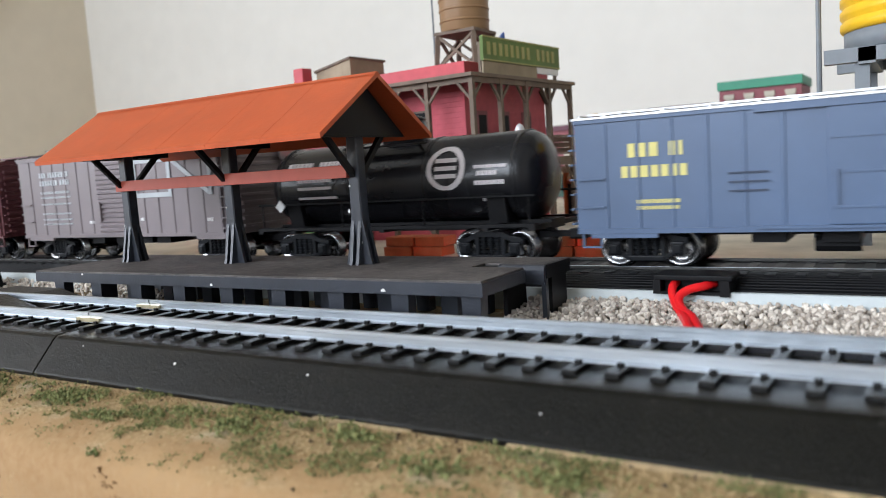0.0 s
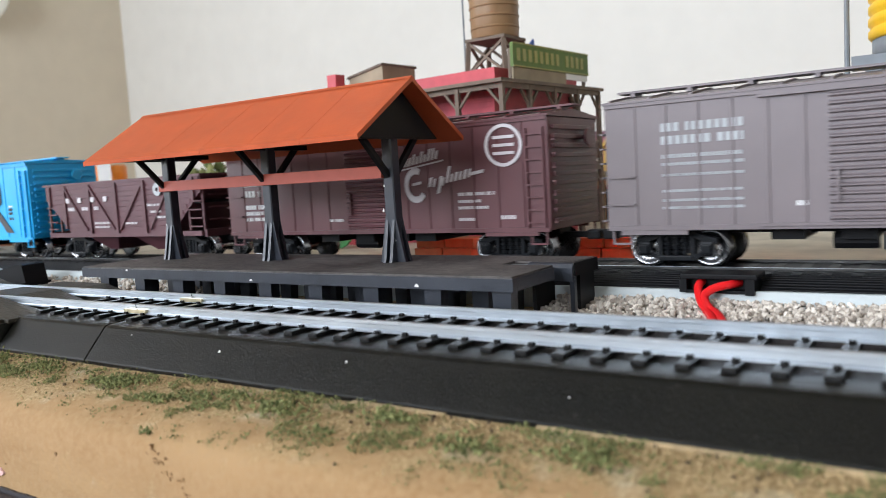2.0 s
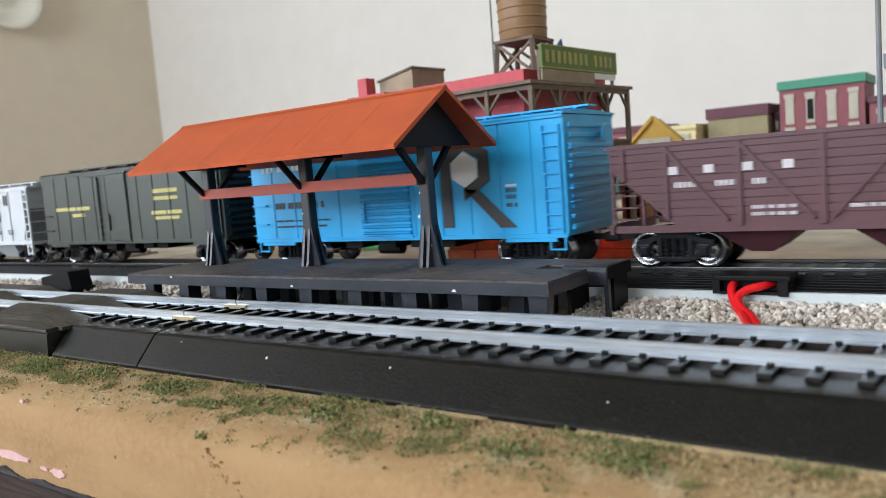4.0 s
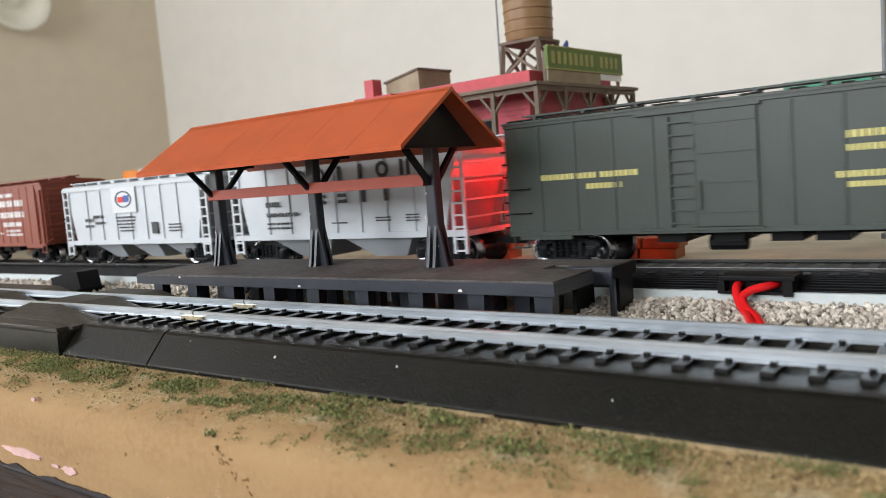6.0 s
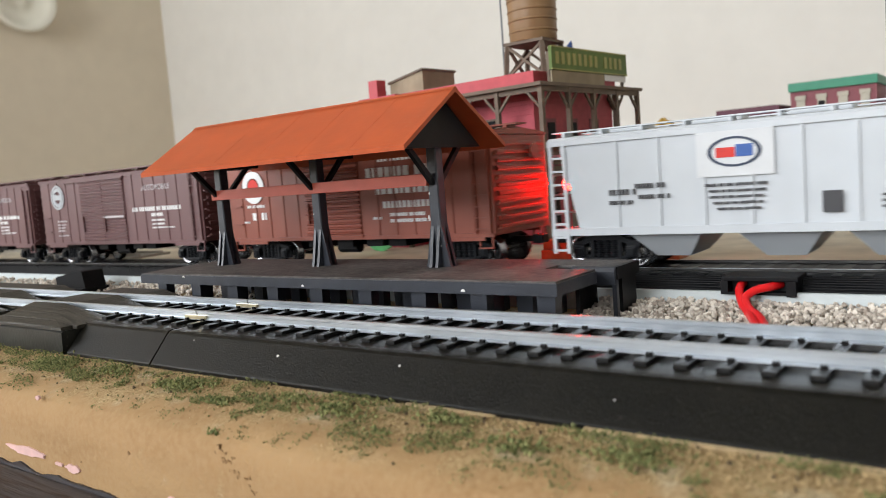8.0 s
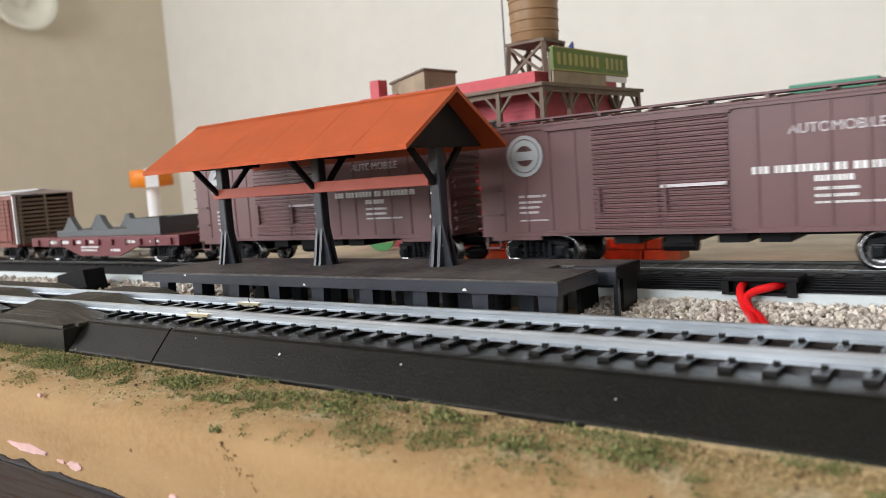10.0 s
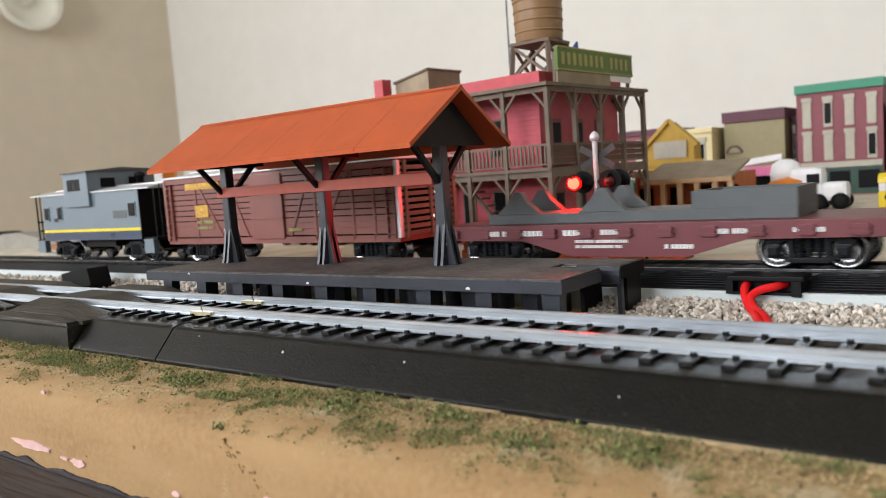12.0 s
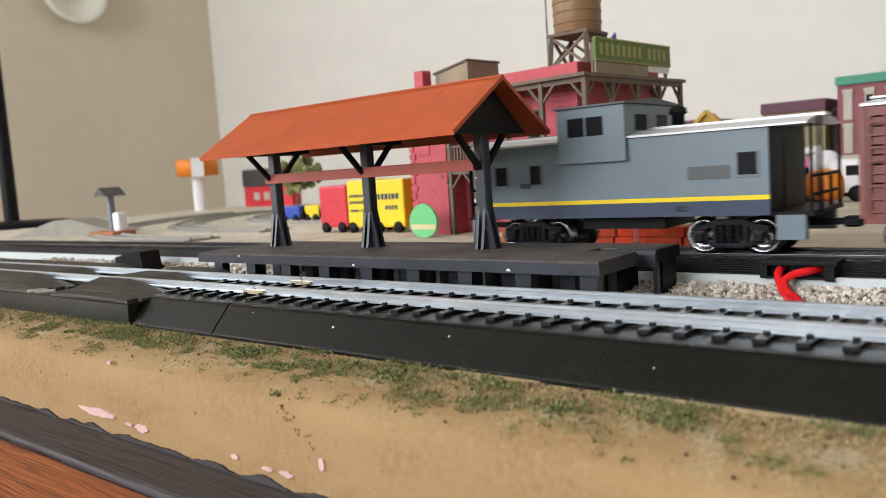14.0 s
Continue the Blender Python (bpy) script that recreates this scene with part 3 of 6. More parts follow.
def wheelset():
    bm = bmesh.new()
    for s in (-1, 1):
        lathe(bm, [(1.2, s * 7.0), (5.0, s * 7.2), (5.9, s * 7.3), (5.9, s * 8.0), (5.3, s * 8.1), (5.2, s * 10.0), (4.3, s * 10.1), (3.9, s * 9.5), (1.6, s * 9.5), (1.2, s * 10.1)], (0, 0, 0), "y", 20)
    tube(bm, (0, -11.5, 0), (0, 11.5, 0), 1.0, seg=8)
    return bm


AXLE = 8.5  # from the middle of a truck to each axle


def side_frame(s):
    """Cast frame: arched top bar, lower bar, columns, journal boxes and springs."""
    bm = bmesh.new()
    lo, hi = sorted((s * 11.0, s * 12.9))
    top = [(-11.0, 6.6), (-7.4, 7.3), (-4.2, 8.8), (4.2, 8.8), (7.4, 7.3), (11.0, 6.6)]
    low = [(-9.2, 4.4), (-4.6, 2.2), (4.6, 2.2), (9.2, 4.4)]
    for line, th in ((top, 1.6), (low, 1.3)):
        prism(bm, line + [(x, z + th) for x, z in reversed(line)], "y", lo, hi)
    for x in (-4.4, 4.4):
        box(bm, x - 0.65, x + 0.65, lo, hi, 2.6, 9.4)
    for x in (-AXLE, AXLE):
        box(bm, x - 1.8, x + 1.8, *sorted((s * 10.9, s * 13.8)), 3.4, 7.3, bevel=0.5)
        box(bm, x - 1.2, x + 1.2, *sorted((s * 13.6, s * 14.4)), 4.0, 6.6, bevel=0.3)
    for x in (-2.4, 0, 2.4):
        for z in (4.0, 5.2, 6.4, 7.6):
            tube(bm, (x, s * 12.0, z), (x, s * 12.0, z + 0.7), 1.1, seg=9)
        tube(bm, (x, s * 12.0, 3.4), (x, s * 12.0, 8.9), 0.7, seg=7)
    box(bm, -4.7, 4.7, *sorted((s * 11.4, s * 13.4)), 2.1, 3.4, bevel=0.2)
    return bm


WHEELS, FRAMES = [], []


def trucks(car, x):
    for s in (-1, 1):
        t = new("truck")
        t.empty_display_size = 0.005
        t.parent = car
        t.matrix_local = pose(s * x * MM, 0, 0)
        if not FRAMES:
            FRAMES.extend((mesh_of("side_frame", side_frame(-1), M["truck"]), mesh_of("side_frame", side_frame(1), M["truck"]), mesh_of("bolster", bx(-3, 3, -11.4, 11.4, 5.5, 10), M["truck"]), mesh_of("wheelset", wheelset(), M["wheel"])))
        for n, me in zip(("side_frame", "side_frame", "bolster"), FRAMES):
            new(n, me).parent = t
        for k in (-AXLE, AXLE):
            w = new("wheelset", FRAMES[3])
            w.parent = t
            w.matrix_local = pose(k * MM, 0, 5.3 * MM)
            w["label"] = "dark axle with shiny wheel rims"
            WHEELS.append((w, k))


def couplers(car, half):
    for s in (-1, 1):
        bm = bx(min(s * (half - 6), s * (half + 5.5)), max(s * (half - 6), s * (half + 5.5)), -1.2, 1.2, 7.6, 9.4)
        box(bm, min(s * (half + 4), s * (half + 8.3)), max(s * (half + 4), s * (half + 8.3)), -2.4, 2.2, 7.0, 10.0, bevel=0.6)
        part("coupler", bm, M["black"], car)


def start_car(name, a, b, label, category):
    """A car that covers a to b along the train when it is at its middle time."""
    car = thing(name, (a + b) / 2, TRACK, RAIL, label, category, "cars of the train")
    CARS.append((car, (a + b) / 2))
    return car, abs(a - b) / 2


def ladder(bm, x, z0, z1, w=5.5, y=SIDE, steps=7, off=0.9):
    s = -1 if y < 0 else 1
    lo, hi = sorted((y, y + s * off))
    for k in (-1, 1):
        box(bm, x + k * w / 2 - 0.25, x + k * w / 2 + 0.25, lo, hi, z0, z1)
    for i in range(steps):
        z = z0 + (i + 0.5) * (z1 - z0) / steps
        box(bm, x - w / 2, x + w / 2, *sorted((y + s * (off - 0.5), y + s * off)), z - 0.22, z + 0.22)


def text_bars(bm, x0, x1, z, h, y=SIDE, word=3.0, gap=0.5, seed=1):
    """A line of lettering as short plain blocks."""
    rnd = random.Random(seed)
    x = x0
    while x < x1 - 0.3:
        w = min(x1 - x, h * rnd.uniform(0.42, 0.72))
        box(bm, x, x + w, y - 0.12, y + 0.1, z, z + h)
        x += w + h * 0.26
        if rnd.random() < 1 / word / 1.6:
            x += h * 0.55
    return bm


def disc(bm, x, z, r0, r1, y=SIDE, th=0.12, seg=28):
    """A flat ring, or a disc where r0 is 0."""
    pts = [(math.cos(2 * math.pi * k / seg), math.sin(2 * math.pi * k / seg)) for k in range(seg)]
    if r0 <= 0:
        tube(bm, (x, y + 0.1, z), (x, y - th, z), r1, seg=seg)
        return
    for k in range(seg):
        (c0, s0), (c1, s1) = pts[k], pts[(k + 1) % seg]
        q = [(x + r0 * c0, z + r0 * s0), (x + r1 * c0, z + r1 * s0), (x + r1 * c1, z + r1 * s1), (x + r0 * c1, z + r0 * s1)]
        prism(bm, q, "y", y - th, y + 0.1)


def rib_panel(x0, x1, z0, z1, n, y=SIDE, th=0.95):
    step = (z1 - z0) / n
    prof = [(y + 0.6, z0), (y - 0.25, z0)]
    for i in range(n):
        z = z0 + step * i
        prof += [(y - 0.25, z + 0.2 * step), (y - th, z + 0.42 * step), (y - th, z + 0.58 * step), (y - 0.25, z + 0.8 * step)]
    return pr(prof + [(y - 0.25, z1), (y + 0.6, z1)], "x", x0, x1)


def boxcar(name, a, b, label, paint, roof=None, eave=44.0, ridge=48.5, sill=11.3, doors=((-10, 10),), ribs=14, panels=8, ladder_front=True, truck_x=None, end=None, door_paint=None, category="boxcar"):
    car, h = start_car(name, a, b, label, category)
    p, roof, end = M[paint], M[roof or paint], M[end or paint]
    part("body", bx(-h, h, -18, 18, sill, eave, bevel=0.25), p, car)
    for s in (-1, 1):
        lo, hi = sorted((s * 17.9, s * 18.6))
        part("side_sill", bx(-h + 0.3, h - 0.3, lo, hi, sill - 0.4, sill + 0.9), p, car)
        part("eave_strip", bx(-h, h, lo, hi, eave - 0.9, eave + 0.1), p, car)
        for x in (-h + 13, h - 13):
            part("bolster_tab", bx(x - 9, x + 9, lo, hi, sill - 1.6, sill - 0.45), p, car)
    step, rib = 2 * h / (panels * 2), None
    for i in range(1, panels * 2):
        x = -h + i * step
        if any(d0 - 1 < x < d1 + 1 for d0, d1 in doors):
            continue
        for s in (-1, 1):
            if rib is None:
                rib = part("panel_rib", pr([(-0.45, 17.9), (0.45, 17.9), (0.25, 18.3), (-0.25, 18.3)], "z", sill + 1, eave - 0.8), p, car)
                rib.matrix_local = pose(x * MM, 0, 0, 0, 0, 0 if s > 0 else 180)
            else:
                twin("panel_rib", rib, car, x, 0, 0, 0 if s > 0 else 180)
    bm = pr([(-18.9, eave + 0.1), (18.9, eave + 0.1), (18.9, eave + 0.7), (0, ridge - 1.2), (-18.9, eave + 0.7)], "x", -h - 0.5, h + 0.5)
    part("roof", bm, roof, car)
    seam = part("roof_seam", pr([(-18.8, eave + 0.5), (0, ridge - 1.5), (18.8, eave + 0.5), (18.8, eave + 1.3), (0, ridge - 0.7), (-18.8, eave + 1.3)], "x", -0.35, 0.35), roof, car)
    seam.matrix_local = pose((-h + 2) * MM, 0, 0)
    for i in range(1, 13):
        twin("roof_seam", seam, car, -h + 2 + i * (2 * h - 4) / 12)
    board = part("walk_board", bx(-h - 1.5, h + 1.5, -0.75, 0.75, ridge - 0.3, ridge + 0.3), roof, car)
    board.matrix_local = pose(0, -2.6 * MM, 0)
    for y in (-0.9, 0.9, 2.6):
        twin("walk_board", board, car, 0, y)
    saddle = part("walk_saddle", bx(-0.6, 0.6, -3.3, 3.3, ridge - 1.4, ridge - 0.3), roof, car)
    saddle.matrix_local = pose((-h + 3) * MM, 0, 0)
    for i in range(1, 9):
        twin("walk_saddle", saddle, car, -h + 3 + i * (2 * h - 6) / 8)
    for s in (-1, 1):
        for k in range(11):
            z = sill + 2 + k * (eave - sill - 3) / 11
            if k == 0:
                rung = part("end_rib", bx(-0.45, 0.45, -15.5, 15.5, 0, 1.4, bevel=0.3), end, car)
                rung.matrix_local = pose(s * (h + 0.4) * MM, 0, z * MM)
            else:
                twin("end_rib", rung, car, s * (h + 0.4), 0, z)
        bm = bmesh.new()
        if s > 0:
            ladder(bm, h - 4.2, sill + 0.5, eave - 3, y=SIDE, steps=8)
        else:
            for z in (sill + 6.5, sill + 14):
                box(bm, -h + 1.2, -h + 8.2, SIDE - 1.1, SIDE - 0.7, z, z + 0.45)
                for x in (-h + 1.2, -h + 7.7):
                    box(bm, x, x + 0.45, SIDE - 0.8, SIDE + 0.2, z, z + 0.45)
        for k in range(7):
            z = sill + 2 + k * 4
            box(bm, min(s * (h + 0.8), s * (h + 1.9)), max(s * (h + 0.8), s * (h + 1.9)), -17.5, -12, z, z + 0.5)
        part("ladder", bm, end, car)
        bm = bmesh.new()
        lathe(bm, [(2.6, 0.0), (3.0, 0.4), (2.6, 0.8)], (s * (h + 2.0), 6, eave - 6), "x", 14)
        tube(bm, (s * (h + 0.5), 6, eave - 6), (s * (h + 2.8), 6, eave - 6), 0.5, seg=8)
        part("brake_wheel", bm, end, car)
    for d0, d1 in doors:
        dm = M[door_paint or paint]
        for y in (SIDE, 18.1):
            if ribs:
                d = rib_panel(d0, d1, sill + 1.2, eave - 1.8, ribs, SIDE)
            else:
                d = bx(d0, d1, SIDE - 0.7, SIDE + 0.3, sill + 1.2, eave - 1.8, bevel=0.2)
                for k in range(4):
                    z = sill + 5 + k * 8
                    box(d, d0 + 0.4, d1 - 0.4, SIDE - 1.0, SIDE - 0.6, z, z + 0.5)
            if y > 0:
                bmesh.ops.scale(d, vec=(1, -1, 1), verts=d.verts)
                bmesh.ops.reverse_faces(d, faces=d.faces[:])
            o = part("door", d, dm, car)
            if y < 0:
                part("door_handle", bx(d0 + 1.5, d0 + 2.1, SIDE - 1.5, SIDE - 0.5, sill + 6, sill + 14), dm, o)
    d0, d1 = min(d[0] for d in doors), max(d[1] for d in doors)
    part("door_rail", bx(d0 - 16, d1 + 1, SIDE - 1.1, SIDE + 0.2, eave - 1.7, eave - 0.9), p, car)
    part("door_rail", bx(d0 - 16, d1 + 1, SIDE - 1.1, SIDE + 0.2, sill + 0.4, sill + 1.1), p, car)
    bm = bx(-h + 4, h - 4, -4, 4, sill - 2.4, sill + 0.2)
    for x in (-22, -6, 9, 20):
        box(bm, x - 4, x + 4, -13, 13, sill - 3.5, sill)
    tube(bm, (-12, -9, sill - 4), (-2, -9, sill - 4), 2.2, seg=10)
    part("underframe", bm, M["black"], car)
    for s in (-1, 1):
        for sy in (-1, 1):
            x = s * (h - 4)
            bm = bx(x - 2.7, x + 2.7, *sorted((sy * 17.0, sy * 18.2)), sill - 4.3, sill - 3.8)
            for k in (-2.5, 2.5):
                box(bm, x + k - 0.25, x + k + 0.25, *sorted((sy * 17.4, sy * 18)), sill - 4, sill)
            part("stirrup_step", bm, p, car)
    trucks(car, truck_x or h - 17)
    couplers(car, h)
    return car, h


def word_mesh(word, x, z, size):
    """A printed word standing on the near side."""
    c = bpy.data.curves.new("word", "FONT")
    c.body, c.size, c.extrude = word, size * 1.38, 0.08
    me = bpy.data.meshes.new_from_object(new("word_path", c))
    bpy.data.objects.remove(bpy.data.objects["word_path"])
    bm = bmesh.new()
    bm.from_mesh(me)
    bm.transform(Matrix.Translation((x, SIDE - 0.06, z)) @ Matrix.Rotation(radians(90), 4, "X"))
    return bm


def lettering(car, material, rows, label="", word=3.0):
    for i, (x0, x1, z, hh) in enumerate(rows):
        part("lettering", text_bars(bmesh.new(), x0, x1, z, hh, word=word, seed=i * 7 + 3), M[material], car, label)


def cars():
    # blue-grey refrigerator car at the head
    c, h = boxcar("boxcar", 1157, 1017.4, "blue-grey boxcar with pale yellow lettering and silver roof", "c_blue", "c_silver", eave=40.3, ridge=42.4, doors=((-8, 8), ), ribs=0, sill=10.4)
    lettering(c, "gold", [(-55, -41, 29.8, 3.6), (-57, -40, 24.6, 3.0), (-53, -41.5, 17.8, 1.0), (-53, -42, 16.2, 0.9)], "faded yellow lettering blocks", 9)
    bm = bmesh.new()
    for k in range(3):
        box(bm, -30, -21, SIDE - 0.5, SIDE, 20 + k * 2.2, 20.4 + k * 2.2)
    part("vent", bm, M["navy"], c)
    # tank car
    tank_car(1004, 896.5)
    # grey-brown boxcar
    c, h = boxcar("boxcar", 887.5, 752.3, "weathered grey-brown boxcar with pale ribbon emblem", "c_cn", eave=45.2, ridge=49.6, doors=((-11.5, 8.5),), ribs=16)
    bm = bmesh.new()
    y = SIDE - 0.02
    for q in ([(12, 26.2), (34, 26.2), (34, 28), (12, 28)], [(12, 28), (13.8, 28), (13.8, 39.6), (12, 39.6)], [(12, 39.6), (32.2, 39.6), (32.2, 41.2), (12, 41.2)], [(32.2, 28), (34, 28), (34, 39.6), (32.2, 39.6)], [(34, 39.8), (34, 42.0), (54.3, 28.2), (54.3, 26.2)], [(54.5, 26.2), (56.2, 26.2), (56.2, 41.4), (54.5, 41.4)]):
        prism(bm, q, "y", y - 0.42, y - 0.25)
    part("emblem", bm, M["tanprint"], c, "pale ribbon-shaped emblem")
    lettering(c, "tanprint", [(-52, -31, 37, 2.2), (-52, -31, 33.6, 2.2), (-52, -31, 30, 1.0), (-52, -31, 28, 0.8), (-52, -31, 25.2, 0.7), (-52, -31, 21, 0.7), (-52, -31, 18.5, 0.7), (-52, -31, 16.5, 0.7)], "", 8)
    lettering(c, "white", [(-19, -16, 16.6, 1.2), (14, 17, 17.2, 1.2), (52, 55, 16.4, 1.2)])
    # red-brown boxcar with script
    c, h = boxcar("boxcar", 734.8, 597.8, "red-brown boxcar with white script lettering and round emblem", "c_mp", eave=44.4, ridge=48.2, doors=((-8, 11),), ribs=18)
    bm = bmesh.new()
    disc(bm, 54, 37.0, 5.4, 6.4, SIDE - 0.3)
    for z in (34.2, 36.6, 39.0):
        box(bm, 50.4, 57.6, SIDE - 0.42, SIDE - 0.2, z, z + 0.9)
    part("emblem", bm, M["dullwhite"], c, "round white ring emblem with bars")
    bm = bmesh.new()
    def slant(x, z, w, hh):
        prism(bm, [(x, z), (x + w, z + w * 0.14), (x + w + hh * 0.28, z + hh + w * 0.14), (x + hh * 0.28, z + hh)], "y", SIDE - 0.42, SIDE - 0.2)

    for i, hh in enumerate((4.0, 2.6, 2.6, 3.4, 2.4, 3.6, 2.4, 3.8, 3.6, 2.6)):
        slant(15.4 + i * 1.5, 32.2 + i * 0.24, 0.95, hh)
    slant(15.2, 31.2, 17.0, 0.5)
    for k in range(5, 25):  # open round initial
        t0, t1 = (2 * math.pi * q / 28 for q in (k, k + 1))
        prism(bm, [(21.2 + r * math.cos(q), 26.4 + 1.25 * r * math.sin(q)) for q, r in ((t0, 2.9), (t0, 4.5), (t1, 4.5), (t1, 2.9))], "y", SIDE - 0.42, SIDE - 0.2)
    slant(19.6, 26.2, 3.6, 0.9)
    for i, (z, hh) in enumerate(((25.6, 3.0), (23.4, 5.4), (26.4, 5.2), (26.8, 2.8), (27.2, 2.8))):
        slant(26.0 + i * 3.3, z + i * 0.1, 1.0, hh)
        slant(27.7 + i * 3.3, max(z, 25.6) + i * 0.2, 0.8, 2.6)
    slant(42.0, 28.6, 4.6, 1.0)
    part("lettering", bm, M["dullwhite"], c, "slanting white script strokes")
    lettering(c, "dullwhite", [(37, 50, 22.4, 1.0), (37, 45, 20.2, 0.9), (37, 48, 18.2, 0.9), (37, 43, 14.6, 0.9), (52, 57, 14.8, 1.2)], "", 6)
    lettering(c, "white", [(-59, -50, 25.2, 2.4), (-60, -48, 29.2, 0.3), (-59, -48, 20.6, 1.6), (-59, -48, 18.4, 1.4), (-59, -48, 16.2, 1.3), (-17, -11, 15.2, 1.0)], "", 5)
    open_hopper(582.1, 468.4)
    # bright blue boxcar
    c, h = boxcar("boxcar", 455.5, 316.2, "bright blue boxcar with black hexagon emblem", "c_cyan", eave=47.0, ridge=49.8, sill=10.5, doors=((-12, 10),), ribs=15, panels=6)
    bm = bmesh.new()
    y0, y1 = SIDE - 0.42, SIDE - 0.2
    for q in ([(24, 14), (28, 14), (28, 35), (24, 37.5)], [(24, 37.5), (28, 35), (33.5, 39), (33.5, 43.4)], [(33.5, 43.4), (33.5, 39), (39, 36), (43, 38.2)], [(39, 36), (43, 38.2), (43, 28.6), (39, 30)], [(43, 28.6), (39, 30), (33, 26.6), (33, 22.6)], [(33, 26.4), (38.4, 26), (52, 13.6), (46, 13.6)]):
        prism(bm, q, "y", y0, y1)
    part("emblem", bm, M["charcoal"], c, "black hexagon outline emblem")
    part("emblem", pr([(28.4, 30), (33.5, 26.8), (38.6, 30), (38.6, 35.6), (33.5, 38.6), (28.4, 35.2)], "y", y0 + 0.05, y1), M["white"], c, "white hexagon")
    lettering(c, "charcoal", [(-57, -31, 23, 2.4), (-57, -28, 18, 0.7), (-57, -30, 15.8, 0.7), (48.5, 52.5, 24.6, 1.3), (48.5, 52.5, 22.6, 1.3), (48.5, 52.5, 20, 1.3)], "", 8)
    lettering(c, "white", [(-63, -36, 37.5, 3.0), (48.6, 52.4, 26.4, 0.8)], "white lettering blocks", 4)
    # dark green boxcar
    c, h = boxcar("boxcar", 297.3, 152.4, "dark green wooden boxcar with yellow lettering", "c_green", eave=45.6, ridge=49.0, doors=((-13, 4),), ribs=0, panels=6, end="black")
    lettering(c, "gold", [(-60, -29, 27.8, 1.7), (-45, -34, 24.6, 1.6), (24, 42, 33.4, 1.8), (24, 42, 30.2, 1.6), (22, 44, 23.8, 1.6), (24, 42, 21.4, 1.4)], "yellow lettering blocks", 12)
    bm = bmesh.new()
    ladder(bm, -16, 12, 43, 7, steps=9)
    part("ladder", bm, M["c_green"], c)
    covered_hopper(135.9, 16.9, "pale grey covered hopper with large dark letter blocks", True)
    covered_hopper(1.4, -117.6, "pale grey covered hopper with oval emblem panel", False)
    # rust red boxcar with disc
    c, h = boxcar("boxcar", -138.2, -270.3, "rust red boxcar with red and white round emblem", "c_rb", eave=44.0, ridge=47.6, doors=((-20, 8),), ribs=16)
    bm = bmesh.new()
    disc(bm, -50, 33, 3.8, 6.6, SIDE - 0.3)
    part("emblem", bm, M["white"], c, "white ring emblem")
    bm = bmesh.new()
    disc(bm, -50, 33, 0, 3.2, SIDE - 0.28)
    part("emblem", bm, M["red"], c, "red disc")
    lettering(c, "white", [(18, 34, 38.6, 2.0), (12, 44, 33.2, 3.4), (16, 44, 27.0, 3.2), (19, 40, 22.0, 2.4), (22, 38, 19.0, 1.2), (22, 40, 16.8, 1.2), (-55, -44, 24.6, 1.2), (-52, -48, 19.6, 3.0), (-46.6, -43.6, 19.6, 3.0), (-58, -54, 18.4, 0.8), (14, 18, 18, 0.9)], "white lettering blocks", 6)
    # two purple-brown automobile boxcars
    for a, b in ((-289.2, -428.5), (-441.1, -579.0)):
        c, h = boxcar("boxcar", a, b, "purple-brown double-door boxcar with white lettering and round emblem", "c_sp", eave=44.6, ridge=48.0, doors=((-29, -9.4), (-9, 10)), ribs=21)
        bm = bmesh.new()
        disc(bm, -52, 36, 5.3, 6.4, SIDE - 0.3)
        disc(bm, -52, 36, 3.2, 5.0, SIDE - 0.3)
        box(bm, -56.8, -47.2, SIDE - 0.5, SIDE - 0.25, 34.7, 37.4)
        part("emblem", bm, M["tanprint"], c, "pale grey round emblem with crossbar")
        part("lettering", word_mesh("AUTOMOBILE", 25.0, 35.9, 2.6), M["dullwhite"], c, "printed word AUTOMOBILE")
        lettering(c, "white", [(16, 54, 26.2, 1.9), (31, 41, 23.6, 1.5), (31, 41, 21.4, 0.8), (31, 41, 19.6, 0.8), (31, 48, 18.0, 0.6)], "white lettering blocks", 8)
        part("chalk_line", bx(-8.6, 9.6, SIDE - 1.2, SIDE - 0.9, 24.0, 24.9), M["dullwhite"], c, "white line across the door")
        lettering(c, "dullwhite", [(-55, -45, 23, 0.8), (-55, -47, 21.2, 0.7), (-55, -48, 19.6, 0.7), (-55, -48, 18.0, 0.7), (-55, -45, 15.6, 0.5)], "", 9)
    flat_car(-595.2, -732.2)
    stock_car(-749.0, -888.3)
    caboose(-900.5, -1016)


